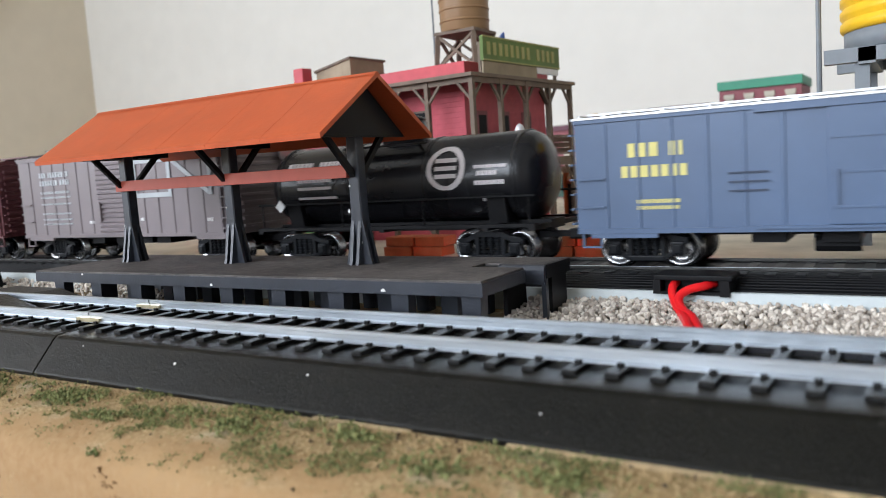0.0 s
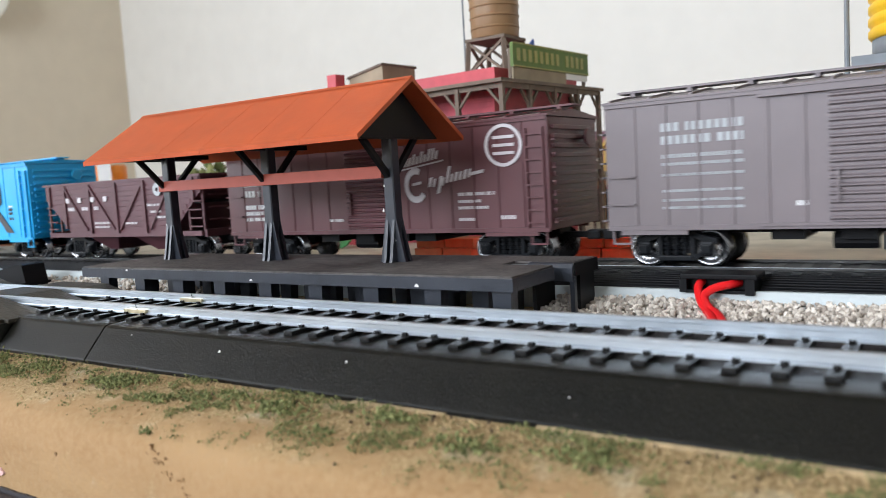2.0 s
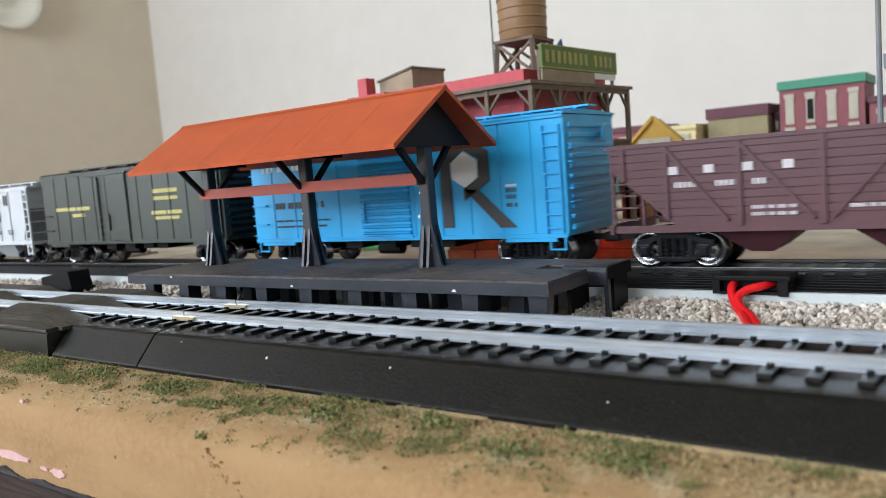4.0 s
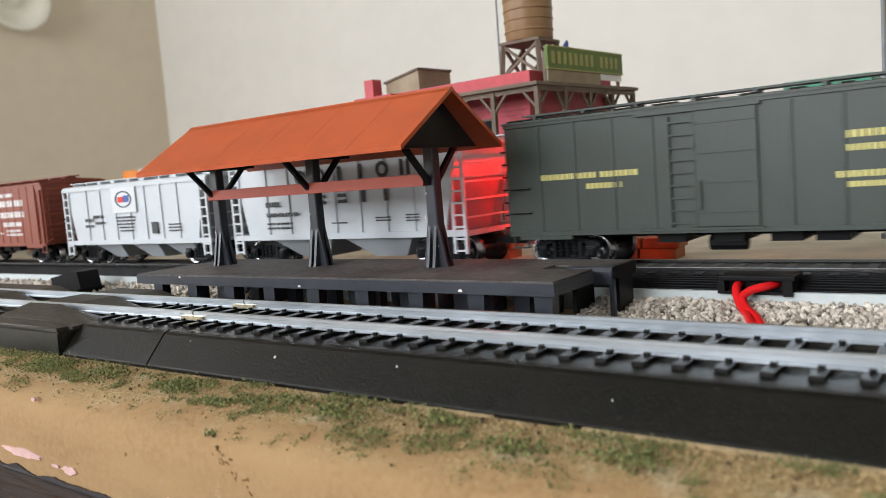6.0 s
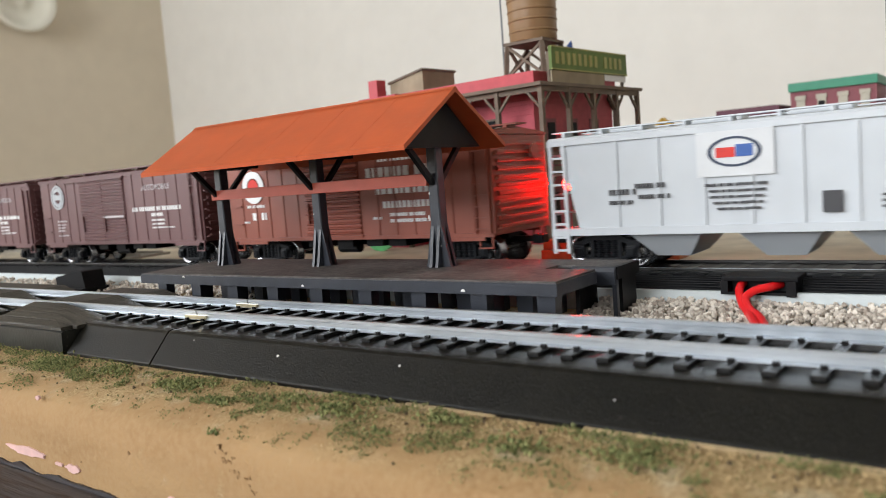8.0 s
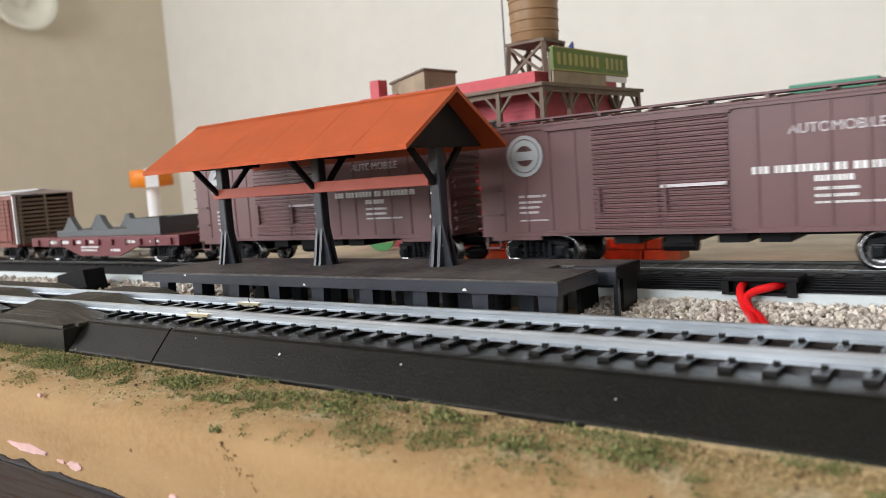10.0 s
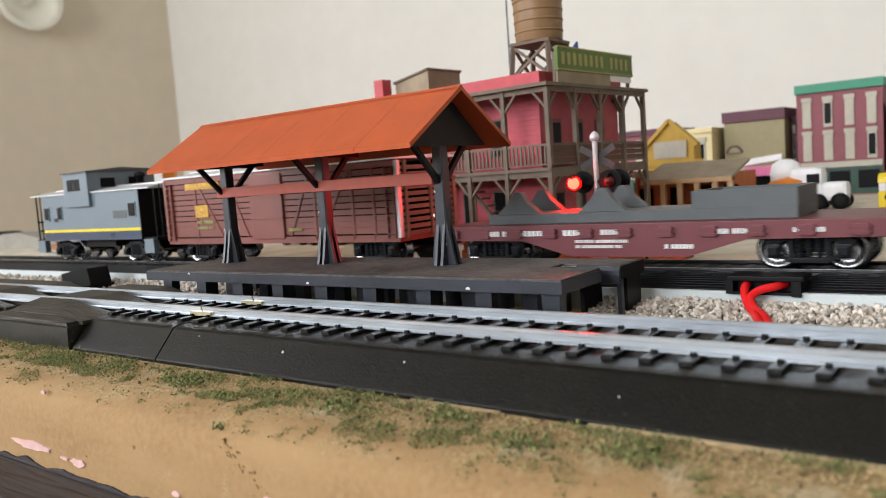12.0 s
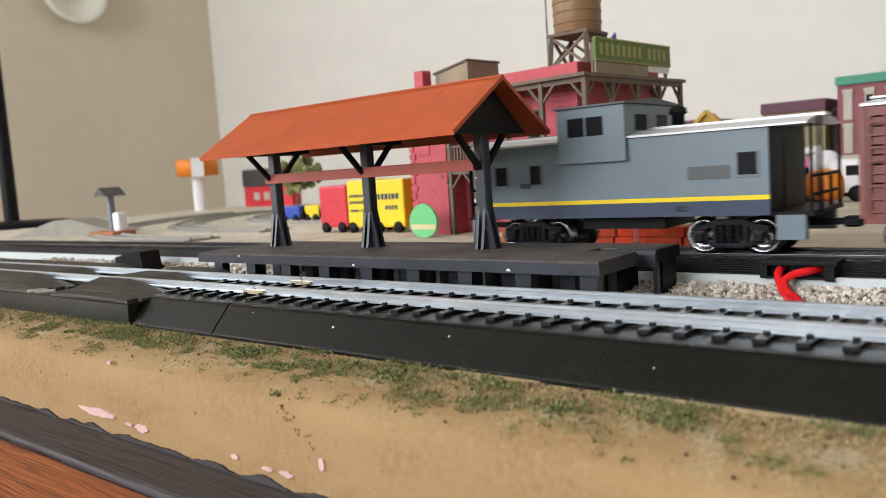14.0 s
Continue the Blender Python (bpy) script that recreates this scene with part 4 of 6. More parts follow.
def tank_car(a, b):
    car, h = start_car("tank_car", a, b, "gloss black tank car with silver round emblem", "tank car")
    r, z = 13.6, 26.6
    bm = lathe(bmesh.new(), [(0.1, -h + 1), (5, -h + 1.2), (9.5, -h + 2.4), (12.4, -h + 4.6), (r, -h + 7.5), (r, h - 7.5), (12.4, h - 4.6), (9.5, h - 2.4), (5, h - 1.2), (0.1, h - 1)], (0, 0, z), "x", 40)
    for x in (-h + 8, -15, 15, h - 8):
        lathe(bm, [(r + 0.02, x - 0.7), (r + 0.22, x - 0.6), (r + 0.22, x + 0.6), (r + 0.02, x + 0.7)], (0, 0, z), "x", 40)
    part("tank", bm, M["gloss"], car)
    bm = lathe(bmesh.new(), [(7.6, 36), (7.6, 45.6), (7.0, 46.4), (7.4, 46.6), (7.4, 47.2), (4, 48.2), (0.1, 48.6)], (0, 0, 0), "z", 28)
    part("dome", bm, M["gloss"], car)
    bm = bx(-15, 15, -14.2, -10.4, 38.0, 38.7)
    box(bm, -15, 15, 10.4, 14.2, 38.0, 38.7)
    for x in (-14, 14):
        bar(bm, (x, -10.5, 36), (x, -13.6, 38), 0.7, 0.7)
        bar(bm, (x, 10.5, 36), (x, 13.6, 38), 0.7, 0.7)
    part("dome_platform", bm, M["black"], car)
    bm = bx(-h, h, -5, 5, 10.4, 13.2)
    box(bm, -h, h, -17, -15.2, 12.0, 13.0)
    box(bm, -h, h, 15.2, 17, 12.0, 13.0)
    for x in (-h + 1, -h + 16, 0, h - 16, h - 1):
        box(bm, x - 1, x + 1, -17, 17, 11.0, 12.4)
    for x in (-h + 14, h - 14):
        prism(bm, [(-12, 13), (12, 13), (13.6, 22), (9, 16), (-9, 16), (-13.6, 22)], "x", x - 3, x + 3)
    part("underframe", bm, M["black"], car)
    bm = bmesh.new()
    for s in (-1, 1):
        tube(bm, (-h, s * 16.2, 21), (h, s * 16.2, 21), 0.35, seg=6)
        for x in (-h + 2, -16, 16, h - 2):
            tube(bm, (x, s * 16.2, 12.6), (x, s * 16.2, 21), 0.3, seg=6)
    part("handrail", bm, M["black"], car)
    # marks stand on short curved patches of the barrel
    def on_tank(bm, x0, x1, z0, z1):
        n = max(1, int((z1 - z0) / 1.0))
        for i in range(n):
            za, zb = z0 + (z1 - z0) * i / n, z0 + (z1 - z0) * (i + 1) / n
            ya, yb = (-math.sqrt(max(1, r * r - (q - z) ** 2)) for q in (za, zb))
            prism(bm, [(ya + 0.1, za), (ya - 0.2, za), (yb - 0.2, zb), (yb + 0.1, zb)], "x", x0, x1)
    bm = bmesh.new()
    for k in range(56):
        t0 = 2 * math.pi * k / 56
        cx, cz = 23 + 6.0 * math.cos(t0), 30 + 6.0 * math.sin(t0)
        on_tank(bm, cx - 0.8, cx + 0.8, cz - 0.6, cz + 0.6)
    for zz in (27, 29.4, 31.8):
        on_tank(bm, 19.2, 26.8, zz, zz + 1.3)
    part("emblem", bm, M["dullwhite"], car, "silver ring emblem with bars")
    bm = bmesh.new()
    for x0, x1, z0, hh in ((-42, -31, 33, 1.8), (-28, -16, 33, 1.8), (-37, -22, 28, 1.4), (-37, -22, 25.6, 1.0), (-37, -20, 22.4, 0.8), (33, 44, 29.5, 1.0), (34, 41, 27.4, 1.4), (33, 43, 24.6, 1.3), (35, 42, 19.6, 0.9)):
        x = x0
        while x < x1:
            on_tank(bm, x, min(x1, x + hh * 0.8), z0, z0 + hh)
            x += hh * 1.0
    part("lettering", bm, M["dullwhite"], car, "pale lettering blocks")
    part("placard", pr([(-44.5, 20.5), (-42.3, 22.7), (-40.1, 20.5), (-42.3, 18.3)], "y", -17.4, -17.0), M["white"], car, "white diamond placard")
    trucks(car, h - 17)
    couplers(car, h)


def open_hopper(a, b):
    car, h = start_car("open_hopper", a, b, "brown ribbed open hopper with white lettering", "hopper car")
    top, sill = 35.4, 12.4
    p = M["c_hop"]
    bm = bmesh.new()
    for s in (-1, 1):
        lo, hi = sorted((s * 16.8, s * 17.8))
        prism(bm, [(-h + 1, top), (-h + 1, 29), (-h + 20, sill), (h - 20, sill), (h - 1, 29), (h - 1, top)], "y", lo, hi)
    prism(bm, [(-h + 1, 29), (-h + 1, top), (-h + 2, top), (-h + 2, 29), (-h + 21, sill), (-h + 20, sill)], "y", -16.8, 16.8)
    prism(bm, [(h - 1, 29), (h - 1, top), (h - 2, top), (h - 2, 29), (h - 21, sill), (h - 20, sill)], "y", -16.8, 16.8)
    n = 9
    for i in range(n):
        z = 15.2 + i * (top - 15.5) / n
        inset = max(0, (29 - z) / (29 - sill) * 19)
        part("side_board", bx(-h + 1.6 + inset, h - 1.6 - inset, -18.15, -17.8, z + 0.22, z + (top - 15.5) / n - 0.22, bevel=0.08), p, car)
    for s in (-1, 1):
        part("top_rail", bx(-h, h, *sorted((s * 17.6, s * 18.6)), top - 0.6, top + 0.5), p, car)
        part("top_rail", bx(*sorted((s * (h - 1.2), s * h)), -17.5, 17.5, top - 0.6, top + 0.5), p, car)
    part("body", bm, p, car, "brown boarded hopper side")
    for x in (-h + 5, -39.5, -20, 0, 20, 39.5, h - 5):
        zb = 12.6 if abs(x) < h - 20 else 12.6 + (abs(x) - (h - 20)) * 16.4 / 19
        part("side_post", bx(x - 0.8, x + 0.8, -18.9, -18.0, zb, top - 0.7), p, car)
    for x0, x1, z0, z1 in ((-39, -23, 34, 14), (-19.5, -2, 34, 14), (2, 19.5, 14, 34), (23, 39, 14, 34)):
        part("side_brace", bar(bmesh.new(), (x0, -18.4, z0), (x1, -18.4, z1), 1.0, 0.8), p, car)
    box_bm = bx(-h + 2, h - 2, -17.9, -16.4, 10.9, 12.9)
    box(box_bm, -h + 2, h - 2, 16.4, 17.9, 10.9, 12.9)
    for s in (-1, 1):
        box(box_bm, min(s * (h - 1), s * (h + 0.2)), max(s * (h - 1), s * (h + 0.2)), -17, 17, 10.4, 13.4)
    part("sill", box_bm, p, car)
    for s in (-1, 1):
        bm = frustum(*sorted((s * 4, s * 30)), 16.2, sill, *sorted((s * 14, s * 20)), 9.5, 4.6)
        part("hopper_chute", bm, p, car)
        bm = bmesh.new()
        for y in (-16.5, 16.5):
            bar(bm, (s * (h - 1.2), y, 13), (s * (h - 1.2), y, 33), 0.9, 0.9)
            bar(bm, (s * (h - 10), y, 13), (s * (h - 10), y, 22), 0.8, 0.8)
        for k in range(5):
            box(bm, min(s * (h - 9), s * (h - 1)), max(s * (h - 9), s * (h - 1)), -18, -17.5, 14.5 + k * 3.4, 15.0 + k * 3.4)
        for k in range(3):
            box(bm, s * (h - 0.8) - 0.3, s * (h - 0.8) + 0.3, -14, 14, 17 + k * 5, 17.6 + k * 5)
        part("end_frame", bm, p, car)
    part("coal_floor", bx(-h + 3, h - 3, -16.6, 16.6, 24, 25), M["black"], car)
    for x in (-37.2, -27.6, -17.6, -7.8):
        part("lettering", bx(x - 1.3, x + 1.3, -18.6, -18.1, 26.8, 29.0), M["dullwhite"], car, "white lettering block")
    for x0, x1, z, hh in ((-37, -31, 23.2, 1.5), (-26, -20, 23.2, 1.5), (-16.6, -13, 23.2, 1.5), (-17, -6, 16.8, 0.9), (-17, -6, 15.0, 0.9), (22, 31, 23.8, 0.9), (24, 31, 21, 0.9), (28, 36, 18.6, 0.9), (6, 14, 16.4, 0.9)):
        part("lettering", text_bars(bmesh.new(), x0, x1, z, hh, y=-18.5, word=7), M["dullwhite"], car, "white lettering blocks")
    bm = bmesh.new()
    disc(bm, 30, 30.6, 0.9, 2.7, -18.9)
    part("emblem", bm, M["tanprint"], car, "small pale blue ring emblem")
    trucks(car, h - 17)
    couplers(car, h)


def covered_hopper(a, b, label, big):
    car, h = start_car("covered_hopper", a, b, label, "hopper car")
    p = M["c_white"]
    top, sill = (41.8, 11.8) if big else (39.4, 11.4)
    i0 = h - 9.5
    bm = prism(bmesh.new(), [(-h + 4, top), (-h + 4, 36), (-i0, sill), (i0, sill), (h - 4, 36), (h - 4, top)], "y", -17.4, 17.4)
    part("body", bm, p, car)
    for s in (-1, 1):
        lo, hi = sorted((s * 17.0, s * 18.1))
        part("top_sill", bx(-h, h, lo, hi, top - 1.4, top + 0.2), p, car)
        part("side_sill", bx(-h, h, lo, hi, sill - 0.6, sill + 1.6), p, car)
        for i in range(1, 8):
            x = -i0 + i * 2 * i0 / 8
            part("side_post", bx(x - 0.45, x + 0.45, *sorted((s * 17.4, s * 18.0)), sill + 1.6, top - 1.4), p, car)
    for s in (-1, 1):
        bm = bmesh.new()
        for sy in (-1, 1):
            for x in (s * (h - 0.8), s * (h - 5.4)):
                box(bm, x - 0.55, x + 0.55, *sorted((sy * 17.2, sy * 18.2)), 5.4, top)
            for k in range(9):
                z = 6.0 + k * 4.0
                box(bm, min(s * (h - 5), s * (h - 1)), max(s * (h - 5), s * (h - 1)), *sorted((sy * 17.5, sy * 18.1)), z, z + 0.7)
        box(bm, s * (h - 0.7) - 0.4, s * (h - 0.7) + 0.4, -17, 17, sill - 0.4, sill + 1)
        for k in range(4):
            box(bm, s * (h - 0.7) - 0.3, s * (h - 0.7) + 0.3, -17, 17, 17 + 6 * k, 17.6 + 6 * k)
        box(bm, min(s * (h - 14), s * h), max(s * (h - 14), s * h), -17, 17, sill - 0.6, sill + 0.2)
        part("end_ladder", bm, p, car)
        part("slope_sheet", pr([(s * (h - 4.2), 35.6), (s * (h - 5), 35.6), (s * (i0 - 0.6), sill), (s * (i0 + 0.4), sill)], "y", -16.6, 16.6), M["greysteel"], car)
    for x in (-h * 0.36, h * 0.30) if big else (-h * 0.42, h * 0.1, h * 0.55):
        w = 17 if big else 11
        part("hopper_chute", frustum(x - w, x + w, 16.4, sill, x - w * 0.45, x + w * 0.45, 8.5, 3.6), p, car)
    part("roof", pr([(-18, top), (18, top), (17, top + 1.0), (0, top + 2.0), (-17, top + 1.0)], "x", -h, h), p, car)
    bm = bmesh.new()
    for s in (-1, 1):
        for y in (s * 9, s * 11.5):
            box(bm, -h - 1, h + 1, y - 0.9, y + 0.9, top + 2.6, top + 3.0)
        for i in range(10):
            x = -h + 3 + i * (2 * h - 6) / 9
            box(bm, x - 0.4, x + 0.4, *sorted((s * 7.5, s * 13)), top + 1.2, top + 2.6)
    for i in range(4):
        x = -h * 0.7 + i * h * 0.47
        box(bm, x - 8, x + 8, -4, 4, top + 1.4, top + 3.4, bevel=0.5)
    part("roof_walk", bm, p, car)
    bm = bmesh.new()
    if big:
        # upper and lower rows of large plain shapes
        y = SIDE + 0.02
        for k, kind in enumerate("ooiio="):
            x, z = -17.2 + k * 10.45, 35.2 + k * 0.15
            if kind == "o":
                disc(bm, x, z, 1.6, 2.9, y)
            elif kind == "i":
                box(bm, x - 0.9, x + 0.9, y - 0.14, y + 0.1, z - 2.8, z + 2.8)
            else:
                for s in (-1.5, 1.5):
                    box(bm, x + s - 0.7, x + s + 0.7, y - 0.14, y + 0.1, z - 2.8, z + 2.8)
        for k in range(4):
            x = -6.6 + k * 10.7
            if k in (0, 1):
                for z in (24.6, 26.8, 29.0):
                    box(bm, x - 2.1, x + 2.1, y - 0.14, y + 0.1, z, z + 1.3)
            else:
                box(bm, x - 0.9, x + 0.9, y - 0.14, y + 0.1, 24.6, 30.2)
        part("lettering", bm, M["charcoal"], car, "large dark letter blocks")
        bm = bmesh.new()
        for x0, x1, z, hh in ((-38, -30, 24.5, 2.0), (-38, -20, 20.5, 1.6), (-38, -24, 17.4, 0.8), (-38, -24, 15.6, 0.8), (-2, 6, 17, 0.5), (20, 27, 18.4, 0.5), (20, 27, 17.4, 0.5), (34, 40, 19, 0.5), (34, 40, 18, 0.5), (34, 40, 17, 0.5)):
            text_bars(bm, x0, x1, z, hh, y=SIDE + 0.02, word=6)
        part("lettering", bm, M["charcoal"], car)
    else:
        y = SIDE
        part("emblem", bx(-14, 6, y - 0.1, y + 0.1, 26, 38), M["panelwhite"], car, "white panel")
        for r0, r1, m in ((3.4, 4.0, "blueprint"),):
            disc(bm, -4, 32.4, r0, r1, y - 0.15)
            bmesh.ops.scale(bm, vec=(1.75, 1, 1), space=Matrix.Translation((4, 0, 0)), verts=bm.verts)
        part("emblem", bm, M["navy"], car, "dark oval ring")
        part("emblem", bx(-3.6, 0.8, y - 0.26, y - 0.05, 31, 34.2), M["blueprint"], car, "blue block")
        part("emblem", bx(-8.8, -3.8, y - 0.26, y - 0.05, 31, 33.6), M["red"], car, "red block")
        bm = bmesh.new()
        for x0, x1, z, hh in ((-12, 4, 23.4, 0.8), (-11, 4, 21.8, 0.7), (-11, 3, 20.2, 0.7), (-10, 3, 18.6, 0.7), (-9, 3, 17, 0.7), (-40, -32, 22.4, 1.6), (-40, -33, 19.6, 1.2), (-32, -22, 24, 1.4), (-31, -22, 21, 1.2), (30, 40, 16.4, 0.6), (30, 40, 17.8, 0.6), (30, 40, 19.2, 0.6)):
            text_bars(bm, x0, x1, z, hh, y=SIDE + 0.02, word=6)
        box(bm, 17, 21.6, y - 0.2, y, 15.6, 21)
        part("lettering", bm, M["charcoal"], car)
    trucks(car, h - 15)
    couplers(car, h)


def flat_car(a, b):
    car, h = start_car("flat_car", a, b, "maroon fish-belly flat car with grey cradles", "flat car")
    p = M["c_flat"]
    bm = bmesh.new()
    prof = [(-h, 13.2), (-h, 9.4), (-h + 34, 9.0), (-18, 4.2), (18, 4.2), (h - 34, 9.0), (h, 9.4), (h, 13.2)]
    for s in (-1, 1):
        prism(bm, prof, "y", *sorted((s * 16.6, s * 17.8)))
    box(bm, -h, h, -17.8, 17.8, 13.0, 14.0, bevel=0.2)
    box(bm, -h, -h + 1, -17, 17, 9, 13)
    box(bm, h - 1, h, -17, 17, 9, 13)
    part("deck", bm, p, car)
    pocket = None
    for i in range(11):
        x = -h + 7 + i * (2 * h - 14) / 10
        if pocket is None:
            bm = bx(-2.0, 2.0, -18.8, -17.7, 9.8, 12.8, bevel=0.2)
            box(bm, -2.4, 2.4, -19.0, -17.7, 10.4, 10.9)
            box(bm, -2.4, 2.4, -19.0, -17.7, 11.8, 12.3)
            pocket = part("stake_pocket", bm, p, car)
            pocket.matrix_local = pose(x * MM, 0, 0)
        else:
            twin("stake_pocket", pocket, car, x)
    lettering(car, "white", [(-47, -40.5, 10.6, 1.7), (-35.5, -27.5, 10.6, 1.7), (-20, -13.5, 10.6, 1.7), (-7.5, 1, 10.8, 1.5), (-16, 1, 8.4, 0.9), (-16, -1, 6.8, 0.9), (27, 36, 10.6, 1.4), (12, 20, 6.6, 1.2), (46, 54, 10.8, 1.2)], "white lettering blocks", 7)
    load = new("cradle_rack")
    load.empty_display_size = 0.005
    load.parent = car
    load.matrix_local = pose(0, 0, 14.0 * MM)
    load["label"] = "grey plastic cradle rack"
    part("base", bx(-51, 46, -12, 12, 0, 3.2, bevel=0.2), M["lid"], load)
    for x in (-41, -11):
        part("cradle", pr([(-8, 3.2), (8, 3.2), (3.6, 7), (1.2, 10.4), (-1.2, 10.4), (-3.6, 7)], "y", -9.5, -6.5), M["lid"], load).matrix_local = pose(x * MM, 0, 0)
        part("cradle", pr([(-8, 3.2), (8, 3.2), (3.6, 7), (1.2, 10.4), (-1.2, 10.4), (-3.6, 7)], "y", 6.5, 9.5), M["lid"], load).matrix_local = pose(x * MM, 0, 0)
    bm = bx(18, 46, -12, -10.6, 3.2, 8.2)
    box(bm, 18, 19.4, -12, 12, 3.2, 8.2)
    box(bm, 44.6, 46, -12, 12, 3.2, 8.2)
    box(bm, 18, 46, 10.6, 12, 3.2, 8.2)
    part("tray", bm, M["lid"], load)
    bm = bx(h - 3.4, h - 1.4, -2, 2, 14, 22)
    lathe(bm, [(3, 0), (3.2, 0.4), (3, 0.8)], (h - 1.2, 0, 21), "x", 14)
    part("brake_stand", bm, p, car)
    trucks(car, h - 20)
    couplers(car, h)


def stock_car(a, b):
    car, h = start_car("stock_car", a, b, "dark red slatted stock car with silver roof and ends", "stock car")
    p = M["c_stock"]
    sill, top = 10.2, 38.4
    bm = bx(-h, h, -17, 17, sill - 1, sill + 1.4)
    for s in (-1, 1):
        for sy in (-1, 1):
            box(bm, s * h - s * 1.2 - 0.8, s * h - s * 1.2 + 0.8, *sorted((sy * 16, sy * 17.8)), sill, top)
        box(bm, -h, h, *sorted((s * 16.4, s * 17.9)), top - 2, top + 0.4)
        box(bm, -h, h, *sorted((s * 16.4, s * 18)), sill - 1, sill + 1.6)
    part("frame", bm, p, car)
    part("inner_floor", bx(-h + 2, h - 2, -14, 14, sill + 1.4, sill + 2.4), M["dark"], car)
    # dark sheets added close behind the slats to draw the shade inside
    part("inner_wall", bx(-h + 2, h - 2, -15.6, -15.0, sill + 2.4, top), M["dark"], car, "dark panel standing in for the shaded interior")
    part("inner_wall", bx(-h + 2, h - 2, 15.0, 15.6, sill + 2.4, top), M["dark"], car)
    slats = 10
    for x0, x1 in ((-h + 1, -10.2), (9.8, h - 1)):
        for i in range(slats):
            z = sill + 2.2 + i * (top - sill - 4.2) / slats
            for s in (-1, 1):
                part("slat", bx(x0, x1, *sorted((s * 16.9, s * 17.7)), z, z + (2.35 if i < 2 else 1.95)), p, car)
    for x in (-47.5, -27.5, 27.5, 47.5, 58):
        part("brace", bx(x - 0.5, x + 0.5, -18.0, -17.6, sill, top), p, car)
    for x0, x1 in ((13, 25), (30, 46), (-13, -25), (-30, -46)):
        part("brace", bar(bmesh.new(), (x0, -17.9, sill + 2), (x1, -17.9, top - 2), 0.4, 1.0), p, car)
    bm = bx(-10, 9.6, -18.6, -17.2, sill + 0.8, top - 0.8, bevel=0.2)
    for z in (sill + 9, sill + 18):
        box(bm, -10, 9.6, -19.0, -18.4, z, z + 0.8)
    part("door", bm, p, car)
    part("door", bx(-10, 9.6, 17.2, 18.6, sill + 0.8, top - 0.8, bevel=0.2), p, car)
    part("roof", pr([(-18.6, top + 0.5), (18.6, top + 0.5), (18.6, top + 1.2), (0, top + 3.0), (-18.6, top + 1.2)], "x", -h - 0.6, h + 0.6), M["c_silver"], car, "silver roof")
    bm = bmesh.new()
    for y in (-2.4, 0, 2.4):
        box(bm, -h - 1, h + 1, y - 1, y + 1, top + 3.0, top + 3.6)
    part("roof_walk", bm, M["c_silver"], car)
    for s in (-1, 1):
        bm = bmesh.new()
        for i in range(11):
            z = sill + 1 + i * (top - sill - 2) / 11
            box(bm, *sorted((s * h, s * (h + 0.9))), -16.8, 16.8, z, z + 1.5)
        for y in (-14.5, 0, 14.5):
            box(bm, *sorted((s * (h + 0.8), s * (h + 1.6))), y - 0.7, y + 0.7, sill, top)
        part("end_slats", bm, M["wood"] if s > 0 else p, car, "grey-tan slatted end")
        part("corner_post", bx(*sorted((s * (h - 0.6), s * (h + 0.9))), -18.2, -16.6, sill + 0.6, top), M["c_silver"] if s > 0 else p, car, "narrow silver corner post")
        bm = bmesh.new()
        ladder(bm, s * (h - 3.2), sill + 0.5, top - 2, 3.6, y=-17.8, steps=8)
        part("ladder", bm, p, car)
    part("name_board", bx(-54, -30, -18.2, -17.6, 33.4, 36.2), M["amber"], car, "yellow lettering panel")
    part("name_board", bx(-48, -39, -18.2, -17.6, 21.0, 26.4), M["amber"], car, "yellow square panel")
    lettering(car, "signgold", [(-47, -36, 18.2, 1.4), (-47, -36, 15.8, 1.2), (-28, -21, 15, 0.9), (12, 20, 14, 1.2)], "", 6)
    trucks(car, h - 17)
    couplers(car, h)


